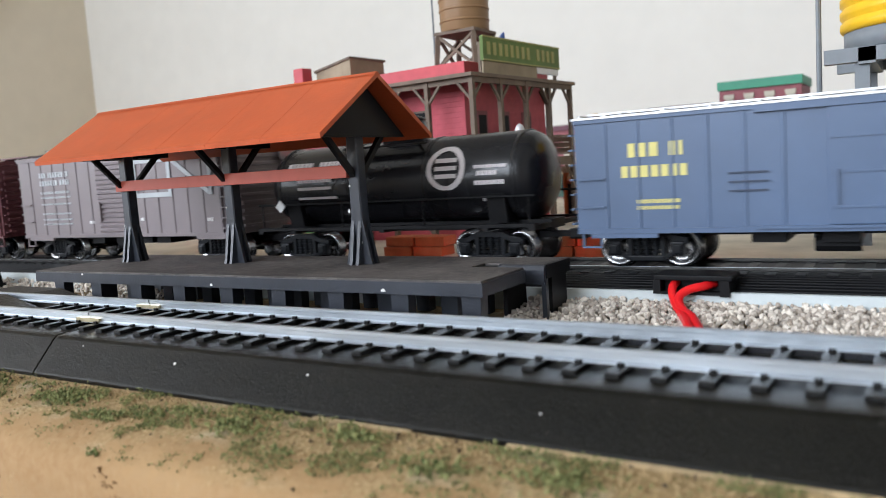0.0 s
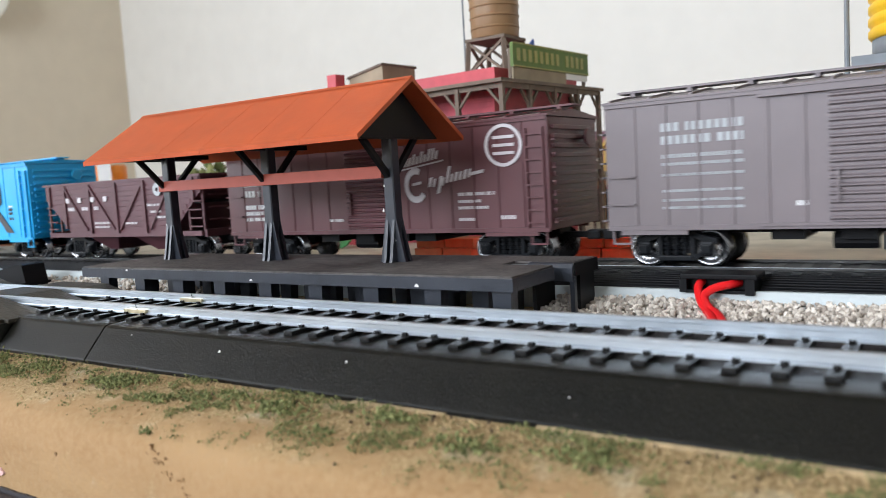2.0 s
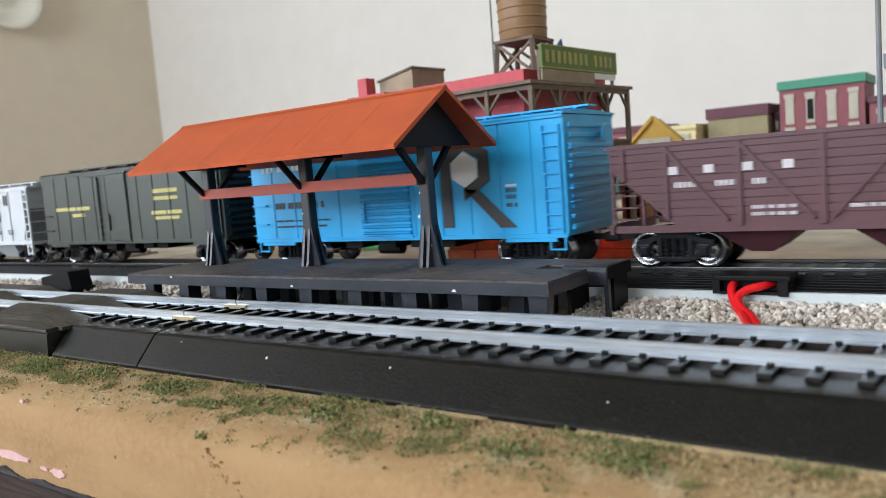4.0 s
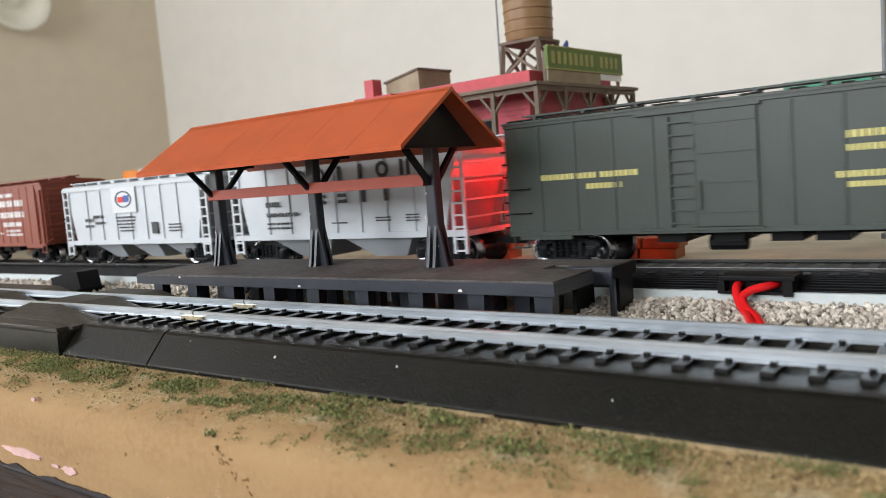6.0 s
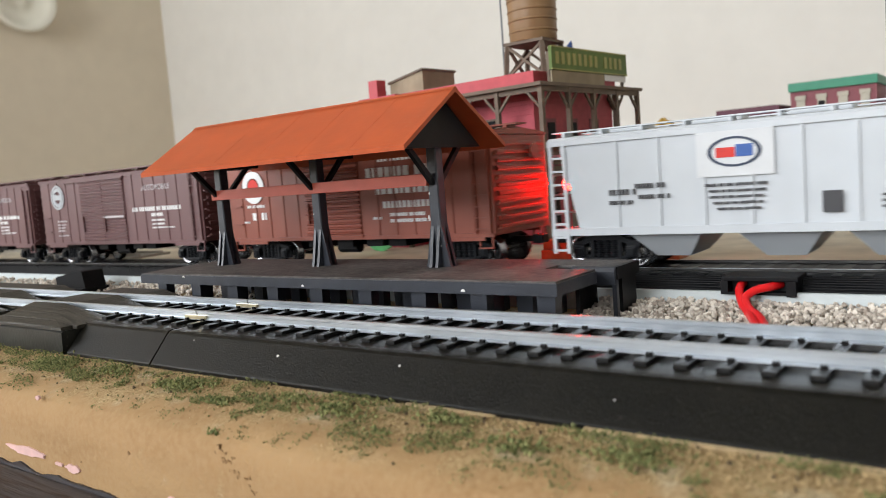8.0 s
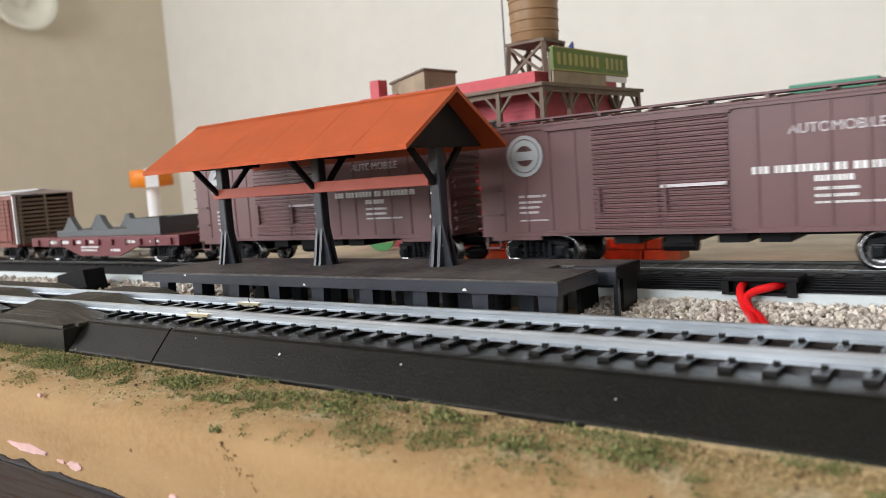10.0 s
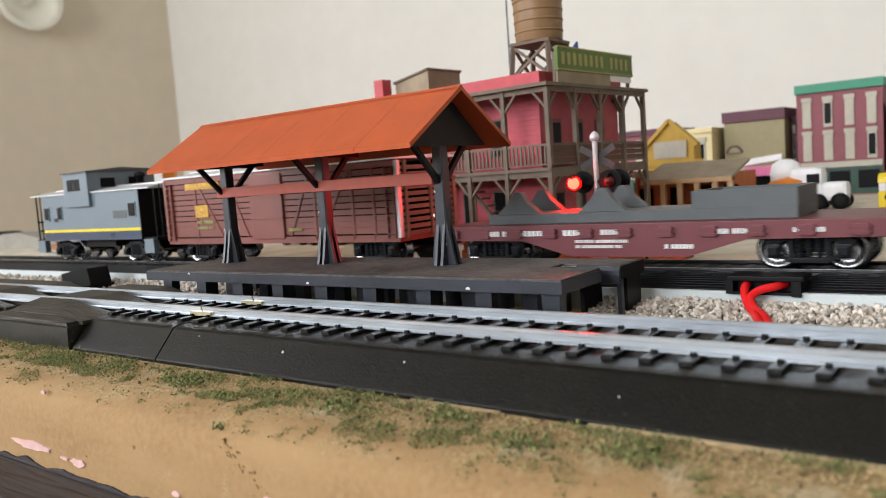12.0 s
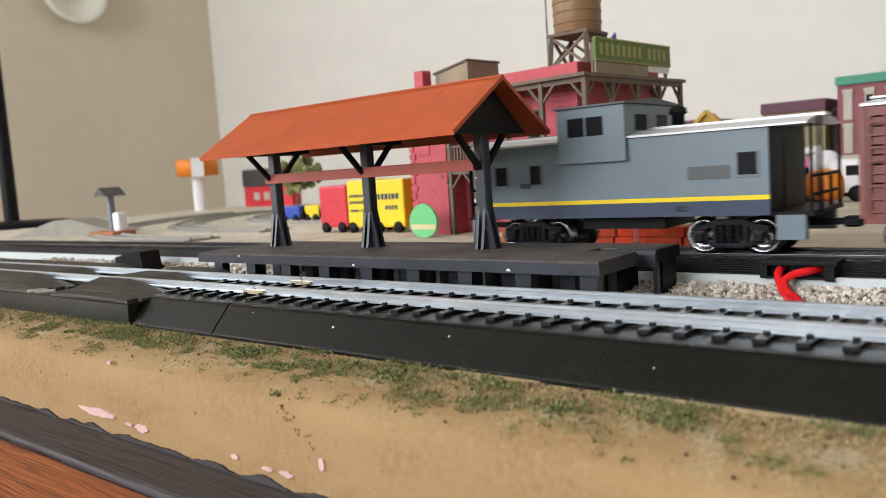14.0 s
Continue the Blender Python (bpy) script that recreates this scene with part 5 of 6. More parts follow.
def caboose(a, b):
    car, h = start_car("caboose", a, b, "grey caboose with yellow stripe and dark blue sill", "caboose")
    p = M["c_csx"]
    sill, top = 11.8, 36.0
    body = h - 11
    bm = bx(-body, body, -17.6, 17.6, 17.4, top, bevel=0.2)
    part("body", bm, p, car)
    part("sill_band", bx(-body, body, -17.7, 17.7, sill, 16.2), M["navy"], car, "dark blue lower band")
    part("stripe", bx(-body, body, -17.75, 17.75, 16.2, 17.5), M["toyyellow"], car, "yellow stripe")
    part("roof", pr([(-18.4, top), (18.4, top), (18.4, top + 0.6), (9, top + 2.2), (-9, top + 2.2), (-18.4, top + 0.6)], "x", -h + 1, h - 1), M["c_silver"], car, "silver roof")
    part("roof_walk", bx(-h, h, -3.4, 3.4, top + 2.2, top + 3.2), M["c_silver"], car)
    # bay cupola that overhangs the side
    c0, c1 = -18.2, 5.5
    bm = bx(c0, c1, -19.4, 19.4, 29.2, 46.6, bevel=0.3)
    cup = part("cupola", bm, p, car, "wide grey cupola overhanging the sides")
    part("cupola_roof", pr([(-20.2, 46.6), (20.2, 46.6), (20.2, 47.2), (0, 48.8), (-20.2, 47.2)], "x", c0 - 1, c1 + 1), M["lid"], car, "dark grey cupola roof")
    for x in (c0 + 4, c0 + 10.6):
        part("window_pane", bx(x, x + 5.8, -19.6, -18.6, 37.6, 43.4), M["dark"], cup)
    for s, x in ((-1, c0), (1, c1)):
        for y in (-12, 4):
            part("window_pane", bx(x - 0.3 if s > 0 else x - 0.2, x + 0.2 if s > 0 else x + 0.3, y, y + 8, 38.6, 43.4), M["dark"], cup)
    for x0, x1 in ((38.4, 43.6), (-44, -39.5), (-30, -26)):
        w = part("window_frame", bx(x0 - 0.6, x1 + 0.6, -18.0, -17.4, 22.6, 30.2), p, car)
        part("window_pane", bx(x0, x1, -18.2, -17.6, 23.3, 29.5), M["dark"], w)
    part("emblem", bx(24.0, 36.2, -17.8, -17.5, 22.4, 26.2), M["lid"], car, "plain dark grey block emblem")
    lettering(car, "charcoal", [(-34, -29, 22, 1.8), (20, 24, 13.4, 0.5), (20, 24, 14.4, 0.5)])
    for s in (-1, 1):
        bm = bx(min(s * body, s * h), max(s * body, s * h), -16.5, 16.5, sill - 0.4, sill + 0.8)
        part("end_platform", bm, M["black"], car)
        for y in (-15.5, -5, 5, 15.5):
            part("railing_post", tube(bmesh.new(), (s * (h - 0.8), y, sill), (s * (h - 0.8), y, 22 if abs(y) < 10 else top), 0.5, seg=6), M["black"], car, "black railing post")
        for z in (17, 22):
            part("handrail", tube(bmesh.new(), (s * (h - 0.8), -15.5, z), (s * (h - 0.8), 15.5, z), 0.45, seg=6), M["black"], car, "black handrail")
        for y in (-13, -9):
            part("ladder_rail", tube(bmesh.new(), (s * (h + 0.2), y, sill), (s * (h + 0.2), y, top + 2), 0.35, seg=6), M["black"], car, "black ladder rail")
        part("end_door", bx(min(s * body, s * (body + 0.5)), max(s * body, s * (body + 0.5)), -5, 5, 13, 33), M["black"], car)
        part("end_wall", bx(min(s * body, s * (body + 0.3)), max(s * body, s * (body + 0.3)), -17.4, 17.4, sill, top), M["black"], car)
        for sy in (-1, 1):
            part("step", bx(min(s * (h - 9.5), s * (h - 2)), max(s * (h - 9.5), s * (h - 2)), *sorted((sy * 14.5, sy * 17.4)), 5.0, sill), p, car)
    tube_bm = lathe(bmesh.new(), [(2.0, top + 1), (2.0, top + 7), (3.0, top + 7.2), (2.6, top + 9), (0.2, top + 10)], (11.5, 7, 0), "z", 14)
    part("smoke_stack", tube_bm, M["black"], car)
    bm = bx(-14, 14, -12, 12, sill - 4, sill)
    part("underframe", bm, M["black"], car)
    trucks(car, h - 24)
    couplers(car, h)


cars()
# ---- town behind the track ----
def hotel():
    t = thing("hotel_building", -91, 191.5, DECK, "two-storey pink brick model hotel with grey wooden porches", "building", rz=-5)
    zf, zb, zp, zr = 0, 35.0, 73.0, 81.0  # ground, balcony, porch roof, parapet
    bm = bx(-30, 46, 14, 88, zf, 78)
    box(bm, -57, -30, 0, 88, zf, 78)
    part("wall", bm, M["h_pink"], t, "pink brick wall")
    # toothed corner stones on the projecting wing
    for i in range(17):
        w = 3.4 if i % 2 else 2.0
        part("corner_stone", bx(-57.6, -57.6 + w + 1, -0.7, 0.5, 2 + i * 4.4, 5.4 + i * 4.4), M["h_red"], t)
        part("corner_stone", bx(-30 - w, -29.4, -0.7, 0.5, 2 + i * 4.4, 5.4 + i * 4.4), M["h_red"], t)
    bm = bx(-58, 48, 12.5, 89.5, 76.4, zr + 1, bevel=0.3)
    part("parapet", bm, M["h_red"], t, "red parapet band")
    bm = bx(-58, -30, -1, 12.4, 76.4, 80.5)
    part("parapet", bm, M["h_red"], t)
    # chimney and roof shed
    part("chimney", bx(-65, -58, 14, 21, 0, 92.2, bevel=0.4), M["h_red"], t)
    s = part("roof_shed", pr([(-55, zr), (-30, zr), (-30, 93.8), (-55, 89.6)], "y", 21.5, 48), M["rooftan"], t, "tan lean-to shed on the roof")
    part("shed_roof", pr([(-56, 89.4), (-29.4, 93.9), (-29.4, 95.0), (-56, 90.5)], "y", 20.5, 49), M["wood"], s)
    # porch roofs and floors round two sides
    for name, z0, z1, o in (("porch_roof", zp, zp + 1.6, 2.0), ("balcony_floor", zb, zb + 1.6, 0.6)):
        bm = bx(-31, 60 + o, -1 - o, 14, z0, z1)
        box(bm, 46.1, 60 + o, 14, 91 + o, z0, z1)
        part(name, bm, M["wood"], t)
    bm = bx(-31, 61, -0.4, 0.8, zb - 2.8, zb)
    box(bm, 59.6, 60.8, 0.8, 91, zb - 2.8, zb)
    box(bm, -31, 61, -0.4, 0.8, zp - 2.4, zp)
    box(bm, 59.6, 60.8, 0.8, 91, zp - 2.4, zp)
    part("porch_beam", bm, M["wood"], t)
    spots = [(-27, 0), (-10, 0), (12.5, 0), (35.5, 0), (60, 0), (60, 22.5), (60, 45), (60, 67.5), (60, 90), (47, 90)]
    for x, y in spots:
        bm = bx(x - 1.05, x + 1.05, y - 1.05, y + 1.05, zf, zp)
        along = y == 0 and x < 59
        for z in (zb - 2.5, zp - 2):
            for sg in (-1, 1):
                if along or (x, y) == (60, 0):
                    if x + sg * 6 < 61:
                        bar(bm, (x, y, z - 8.5), (x + sg * 7.5, y, z), 1.1, 1.1)
                if not along and 0 <= y + sg * 6 <= 90:
                    bar(bm, (x, y, z - 8.5), (x, y + sg * 7.5, z), 1.1, 1.1)
        part("porch_post", bm, M["wood"], t, "grey wooden post with curved braces")
    # balcony railing
    bm = bx(-30, 60, -0.5, 0.5, zb + 11.4, zb + 12.4)
    box(bm, -30, 60, -0.4, 0.4, zb + 2.6, zb + 3.3)
    box(bm, 59.5, 60.5, 0, 90, zb + 11.4, zb + 12.4)
    box(bm, 59.6, 60.4, 0, 90, zb + 2.6, zb + 3.3)
    part("railing", bm, M["wood"], t)
    b0 = part("baluster", bx(-0.45, 0.45, -0.3, 0.3, zb + 3, zb + 11.6), M["wood"], t)
    b0.matrix_local = pose(-28 * MM, 0, 0)
    for i in range(1, 40):
        twin("baluster", b0, t, -28 + i * 2.25)
    for z in (zb + 3.4, zb + 6.1, zb + 8.8):
        part("railing_board", bx(59.6, 60.3, 1.2, 89, z, z + 2.5), M["brownboard"], t, "dark brown railing board")
    # doors and windows
    for x in (-20, 0, 20):
        for z in (3, zb + 3):
            w = part("window", bx(x - 4.2, x + 4.2, 13.4, 14.4, z + 5, z + 24), M["wood"], t)
            part("pane", bx(x - 3.2, x + 3.2, 13.1, 14.0, z + 6, z + 23), M["dark"], w)
    for y in (27, 47, 68):
        for z in (3, zb + 2):
            w = part("door", bx(45.6, 46.6, y - 4.5, y + 4.5, z, z + 23), M["plum"], t)
            part("pane", bx(45.9, 46.9, y - 3, y + 3, z + 6, z + 21), M["dark"], w)
    part("window", bx(-50, -42, -0.6, 0.4, 44, 64), M["h_red"], t)
    bm = bmesh.new()
    for i in range(9):
        box(bm, 6 + i * 3.2, 9.4 + i * 3.2, 4, 11, 30 - i * 3.5, 31 - i * 3.5)
    bar(bm, (5, 3.6, 33), (36, 3.6, 0), 1.4, 1.4)
    part("stair", bm, M["wood"], t)


hotel()


def hotel_sign():
    t = thing("roof_sign", -33.5, 197, DECK + 74.6, "green roof sign with dull gold letter blocks", "sign", rz=-5)
    part("board", bx(-1.2, 0.6, 4, 75, 6.6, 17.6, bevel=0.2), M["signgreen"], t)
    y = 7.0
    for i in range(13):
        if i == 8:
            y += 4.4
            continue
        part("lettering", bx(0.5, 0.85, y, y + 2.7, 9.4, 15.0), M["signgold"], t, "dull gold letter block")
        y += 5.0
    for z0, z1 in ((6.6, 7.2), (17.0, 17.6)):
        part("border", bx(0.4, 0.9, 4, 75, z0, z1), M["signgold"], t)
    for y in (4.2, 26, 49, 73):
        part("support", bx(-2.6, -1.2, y, y + 1.4, 0, 15), M["wood"], t)
    part("base_card", bx(-0.6, 0.2, 4, 52, 0.0, 6.4), M["rooftan"], t)
    part("base_card", bx(-0.6, 0.2, 52.2, 74, 3.4, 6.4), M["white"], t, "white strip")


hotel_sign()


def barrel_tank():
    t = thing("water_tank", -61, 236, DECK + 82, "brown wooden barrel water tank on short legs", "water tank")
    bm = lathe(bmesh.new(), [(11.9, 19.1), (12.1, 19.5), (12.6, 41), (12.2, 42)], (0, 0, 0), "z", 36)
    part("barrel", bm, M["barrel"], t)
    for z in (23.5, 29, 34, 39):
        part("hoop", lathe(bmesh.new(), [(12.2 + (z - 19) * 0.02, z), (12.55 + (z - 19) * 0.02, z + 0.2), (12.55 + (z - 19) * 0.02, z + 0.9), (12.2 + (z - 19) * 0.02, z + 1.1)], (0, 0, 0), "z", 36), M["barrel"], t)
    part("roof", lathe(bmesh.new(), [(13.4, 42), (13.4, 42.8), (0.3, 53)], (0, 0, 0), "z", 28), M["barrel"], t)
    bm = bx(-11.4, 11.4, -11.4, 11.4, 17.6, 19.1)
    part("platform", bm, M["wood"], t)
    for sx in (-1, 1):
        for sy in (-1, 1):
            part("leg", bar(bmesh.new(), (sx * 11.2, sy * 11.2, 0), (sx * 10, sy * 10, 17.5), 2.2, 2.2), M["wood"], t)
    for s in (-1, 1):
        bm = bmesh.new()
        bar(bm, (-10.8, s * 10.8, 1), (9.8, s * 9.8, 17.0), 1.3, 1.3)
        bar(bm, (10.8, s * 10.8, 1), (-9.8, s * 9.8, 17.0), 1.3, 1.3)
        bar(bm, (s * 10.8, -10.8, 1), (s * 9.8, 9.8, 17.0), 1.3, 1.3)
        bar(bm, (s * 10.8, 10.8, 1), (s * 9.8, -9.8, 17.0), 1.3, 1.3)
        part("cross_brace", bm, M["wood"], t)


barrel_tank()


def thin_pole(x, y, z0, z1, r, label, m):
    t = thing("mast", x, y, z0, label, "pole")
    part("shaft", tube(bmesh.new(), (0, 0, 1), (0, 0, z1 - z0), r, r * 0.8, 8), M[m], t)
    part("foot", tube(bmesh.new(), (0, 0, 0), (0, 0, 2), r * 2.5, seg=10), M[m], t)


thin_pole(-82, 240, DECK + 82, 150, 0.55, "thin grey mast on the hotel roof", "greysteel")
thin_pole(102.5, 205, DECK, 130, 1.05, "slim grey lamp mast behind the track", "greysteel")


def blue_dish():
    t = thing("satellite_dish", -56, 262, DECK + 82, "small blue dish on the hotel roof", "dish", rz=35)
    part("dish", lathe(bmesh.new(), [(0.2, 0), (3, 0.7), (5, 2.2), (5.4, 2.8), (3, 1.3), (0.2, 0.6)], (0, 0, 16), "x", 18), M["blueprint"], t)
    part("stand", bx(-0.8, 0.8, -0.8, 0.8, 0, 15), M["greysteel"], t)


blue_dish()


def yellow_tank():
    t = thing("storage_tank", 137, 200, DECK, "yellow ribbed tank on a grey steel tower", "storage tank")
    prof = []
    for i in range(14):
        z = 71 + i * 4.2
        prof += [(26.2, z), (27.2, z + 1.2), (27.2, z + 3.0), (26.2, z + 4.1)]
    part("tank", lathe(bmesh.new(), prof, (0, 0, 0), "z", 40), M["y_tank"], t)
    part("base_ring", lathe(bmesh.new(), [(22, 64.5), (26, 65), (26, 71), (22, 71)], (0, 0, 0), "z", 32), M["greysteel"], t)
    bm = bx(-30, 30, -24, -19, 59.8, 64.4)
    box(bm, -30, 30, 19, 24, 59.8, 64.4)
    box(bm, -20, -15, -24, 24, 59, 64.2)
    box(bm, 15, 20, -24, 24, 59, 64.2)
    part("girder", bm, M["greysteel"], t)
    for sx in (-1, 1):
        for sy in (-1, 1):
            part("leg", bx(sx * 19 - 2.2, sx * 19 + 2.2, sy * 20 - 2.2, sy * 20 + 2.2, 0, 59.8), M["greysteel"], t)
    bm = bmesh.new()
    for s in (-1, 1):
        bar(bm, (-19, s * 20, 8), (19, s * 20, 54), 1.6, 1.6)
        bar(bm, (19, s * 20, 8), (-19, s * 20, 54), 1.6, 1.6)
        for z in (46, 50):
            bar(bm, (-19, s * 21, z), (19, s * 21, z), 0.9, 0.9)
    part("brace", bm, M["greysteel"], t)


yellow_tank()


def crossing_signal():
    t = thing("crossing_signal", 14.5, 137, DECK, "silver crossing signal with one red light lit", "signal")
    part("mast", tube(bmesh.new(), (0, 0, 1), (0, 0, 44.5), 0.95, seg=12), M["c_silver"], t, "silver mast")
    part("finial", lathe(bmesh.new(), [(0.4, 44), (1.6, 45), (1.8, 46.2), (1.1, 47.6), (0.2, 48.2)], (0, 0, 0), "z", 14), M["c_silver"], t)
    part("base", lathe(bmesh.new(), [(3.4, 0), (3.4, 1), (1.4, 3)], (0, 0, 0), "z", 14), M["greysteel"], t)
    for s in (-1, 1):
        part("crossbuck", bar(bmesh.new(), (-s * 6.6, 1.6 + s * 0.3, 35), (s * 6.6, 1.6 + s * 0.3, 42.4), 0.5, 2.4), M["charcoal"], t, "dark back of a crossed board")
    part("arm", bx(-7.2, 7.2, -0.6, 0.6, 29.2, 30.4), M["black"], t)
    for x, s, m in ((-7.2, -1, "redlit"), (7.0, -1, "reddark"), (-7.2, 1, "reddark"), (7.2, 1, "reddark")):
        y = s * 3.4
        head = part("lamp_head", tube(bmesh.new(), (x, s * 0.6, 29.8), (x, y, 29.8), 1.4, 2.6, 14), M["black"], t)
        part("backing_disc", tube(bmesh.new(), (x, y, 29.8), (x, y + s * 0.6, 29.8), 4.2 if m == "reddark" else 3.2, seg=24), M["black"], head)
        part("lens", lathe(bmesh.new(), [(0.1, y + s * 2.7), (1.3, y + s * 2.4), (2.1, y + s * 1.5), (2.2, y + s * 0.6)], (x, 0, 29.8), "y", 16), M[m], head)
        part("hood", tube(bmesh.new(), (x, y + s * 0.6, 32.2), (x, y + s * 3.0, 32.2), 1.0, 0.7, 12), M["black"], head)


crossing_signal()


def station_house():
    t = thing("station_house", -40, 318, DECK, "orange-brown wooden station with brown porch roof", "building")
    part("wall", bx(-14, 46, 16, 60, 0, 27), M["o_wood"], t)
    for i in range(8):
        part("batten", bx(-13 + i * 7.4, -12 + i * 7.4, 15.3, 16.2, 0, 27), M["o_wood"], t)
    part("porch_roof", pr([(-3, 24.0), (34, 33), (34, 34.6), (-3, 25.4)], "x", -3, 50), M["rooftan"], t, "brown sloping porch roof")
    part("side_roof", pr([(6, 27), (62, 27), (62, 29), (6, 31)], "x", -18, -3), M["rooftan"], t)
    part("fascia", bx(-3, 50, -3.4, -2.2, 22.6, 25.2), M["post_tan"], t)
    for x in (0, 10, 20, 30, 40, 48.5):
        part("porch_post", bx(x - 1.4, x + 1.4, -2, 1.0, 0, 23), M["post_tan"], t)
    for x in (-7, 12, 30, 44):
        part("door", bx(x - 4, x + 4, 15, 16.4, 0, 20), M["dark"], t)


station_house()


def gable_house():
    t = thing("gabled_house", -65, 425, DECK, "ochre gabled model house front", "building")
    part("wall", pr([(-17, 0), (17, 0), (17, 48), (0, 64), (-17, 48)], "y", 0, 14), M["ochre"], t)
    for s in (-1, 1):
        part("bargeboard", bar(bmesh.new(), (s * 19.5, -1.4, 46), (0, -1.4, 65), 2.4, 2.4), M["ochre"], t)
    part("window", bx(-12, 12, -1, 1, 38, 50), M["stone"], t)
    part("cornice", bx(-24, 24, -2, 0, 33, 36), M["ochre"], t)


gable_house()


def shop(name, x0, x1, y, h, wall, cornice, label, windows, rows, awn=None, arch=False, depth=55, chor=7):
    t = thing(name, (x0 + x1) / 2, y, DECK, label, "building")
    w = (x1 - x0) / 2
    part("wall", bx(-w, w, 0, depth, 0, h - chor), M[wall], t)
    part("cornice", bx(-w - 1.2, w + 1.2, -2.4, depth, h - chor, h, bevel=0.5), M[cornice], t)
    ground = 26
    rh = (h - chor - ground - 3) / max(rows, 1)
    for r in range(rows):
        for i in range(windows):
            x = -w + (i + 0.5) * 2 * w / windows
            ww = w / windows * 0.42
            z = ground + 2 + r * rh
            if arch:
                r, zc = w / windows * 0.86, z + rh * 0.30
                o = part("arched_window", prism(bmesh.new(), [(x + r * math.cos(k * math.pi / 12), zc + r * math.sin(k * math.pi / 12)) for k in range(13)], "y", -1.0, 0.1), M["plumdark"], t)
                part("pane", prism(bmesh.new(), [(x + r * 0.7 * math.cos(k * math.pi / 12), zc + 0.4 + r * 0.7 * math.sin(k * math.pi / 12)) for k in range(13)], "y", -1.3, 0.0), M["olive"], o)
                continue
            o = part("window", bx(x - ww, x + ww, -0.9, 0.3, z, z + rh * 0.80), M["stone"], t)
            part("pane", bx(x - ww * 0.72, x + ww * 0.72, -1.1, 0, z + rh * 0.1, z + rh * 0.70), M["dark" if (i * 3 + r * 2) % 4 == 1 else "stone" if wall == "plum" else "dark"], o)
            part("lintel", bx(x - ww * 1.2, x + ww * 1.2, -1.8, 0.2, z + rh * 0.78, z + rh * 0.9), M["stone"], o)
    if awn:
        part("awning", pr([(-9, ground - 6), (0, ground - 1), (0, ground - 3), (-9, ground - 7.5)], "x", -w, w), M[awn], t)
    part("sign_band", bx(-w + 1, w - 1, -1.6, 0, ground - 4, ground + 0.5), M["stone"], t)
    part("shop_front", bx(-w + 1, w - 1, -0.8, 0.2, 1, ground - 4.5), M["shopgreen" if wall == "plum" else "dark"], t)
    for i in range(3):
        x = -w + (i + 0.5) * 2 * w / 3
        part("shop_window", bx(x - w * 0.24, x + w * 0.24, -1.2, 0, 5, ground - 7), M["dark"], t)
    if arch:
        part("sign_board", pr([(-w * 0.7, ground + 1), (w * 0.9, ground + 5), (w * 0.9, ground + 10), (-w * 0.7, ground + 6)], "y", -1.8, 0.1), M["toywhite"], t, "white sloping sign board")
        part("awning", pr([(-12, ground - 5), (0, ground + 1), (0, ground - 1), (-12, ground - 7)], "x", -w * 0.3, w), M["magenta"], t, "pink awning")
    return t


shop("corner_building", -9.5, 52, 560, 89, "plum", "teal", "three-storey plum brick shop with green cornice", 4, 2)
shop("low_shop", -66, -18, 555, 73.4, "olive", "plumdark", "olive two-storey shop with three arched windows", 3, 1, arch=True, chor=9)
shop("cream_shop", -110, -72, 540, 62, "cream", "cream", "cream two-storey shop with stepped front", 2, 1, chor=4)
shop("brick_shop", -175, -112, 560, 66, "plum", "plumdark", "low dark brick shop beside the cream one", 3, 1, chor=5)
# narrow dark block added to fill the gap between the shops
shop("gap_block", -17, -13, 575, 66, "plumdark", "plumdark", "narrow dark block filling the gap between two shops", 1, 1, chor=3)
shop("brick_shop", 55, 130, 560, 70, "plum", "plumdark", "low dark brick shop at the end of the street", 4, 1, chor=5)


def semi_truck():
    t = thing("toy_truck", 33, 395, DECK, "white toy truck cab with orange mixer drum", "toy truck", rz=0)
    part("cab", bx(-10, 9, -8, 8, 5, 26, bevel=4), M["toywhite"], t, "white rounded cab")
    part("hood", bx(7, 22, -7, 7, 5, 16.5, bevel=3), M["toywhite"], t)
    part("cab_window", bx(0, 7, -8.3, -7.6, 16, 22), M["dark"], t)
    part("hopper_cone", lathe(bmesh.new(), [(8.5, 14), (9.5, 23), (8, 29), (4, 31.6), (0.3, 32)], (-15, 6, 0), "z", 20), M["toywhite"], t, "white rounded hopper behind the drum")
    part("drum", lathe(bmesh.new(), [(4, -30), (8.5, -26), (10.5, -16), (8.5, -8), (4, -6)], (5, -6, 10.5), "x", 20), M["toyorange"], t, "orange drum")
    part("chassis", bx(-32, 22, -6, 6, 3, 6), M["black"], t)
    for x in (-26, -16, 6, 18):
        for y in (-7, 7):
            part("wheel", lathe(bmesh.new(), [(1.5, -2), (5, -2), (5, 2), (1.5, 2)], (x, y, 5), "y", 16), M["black"], t)


semi_truck()


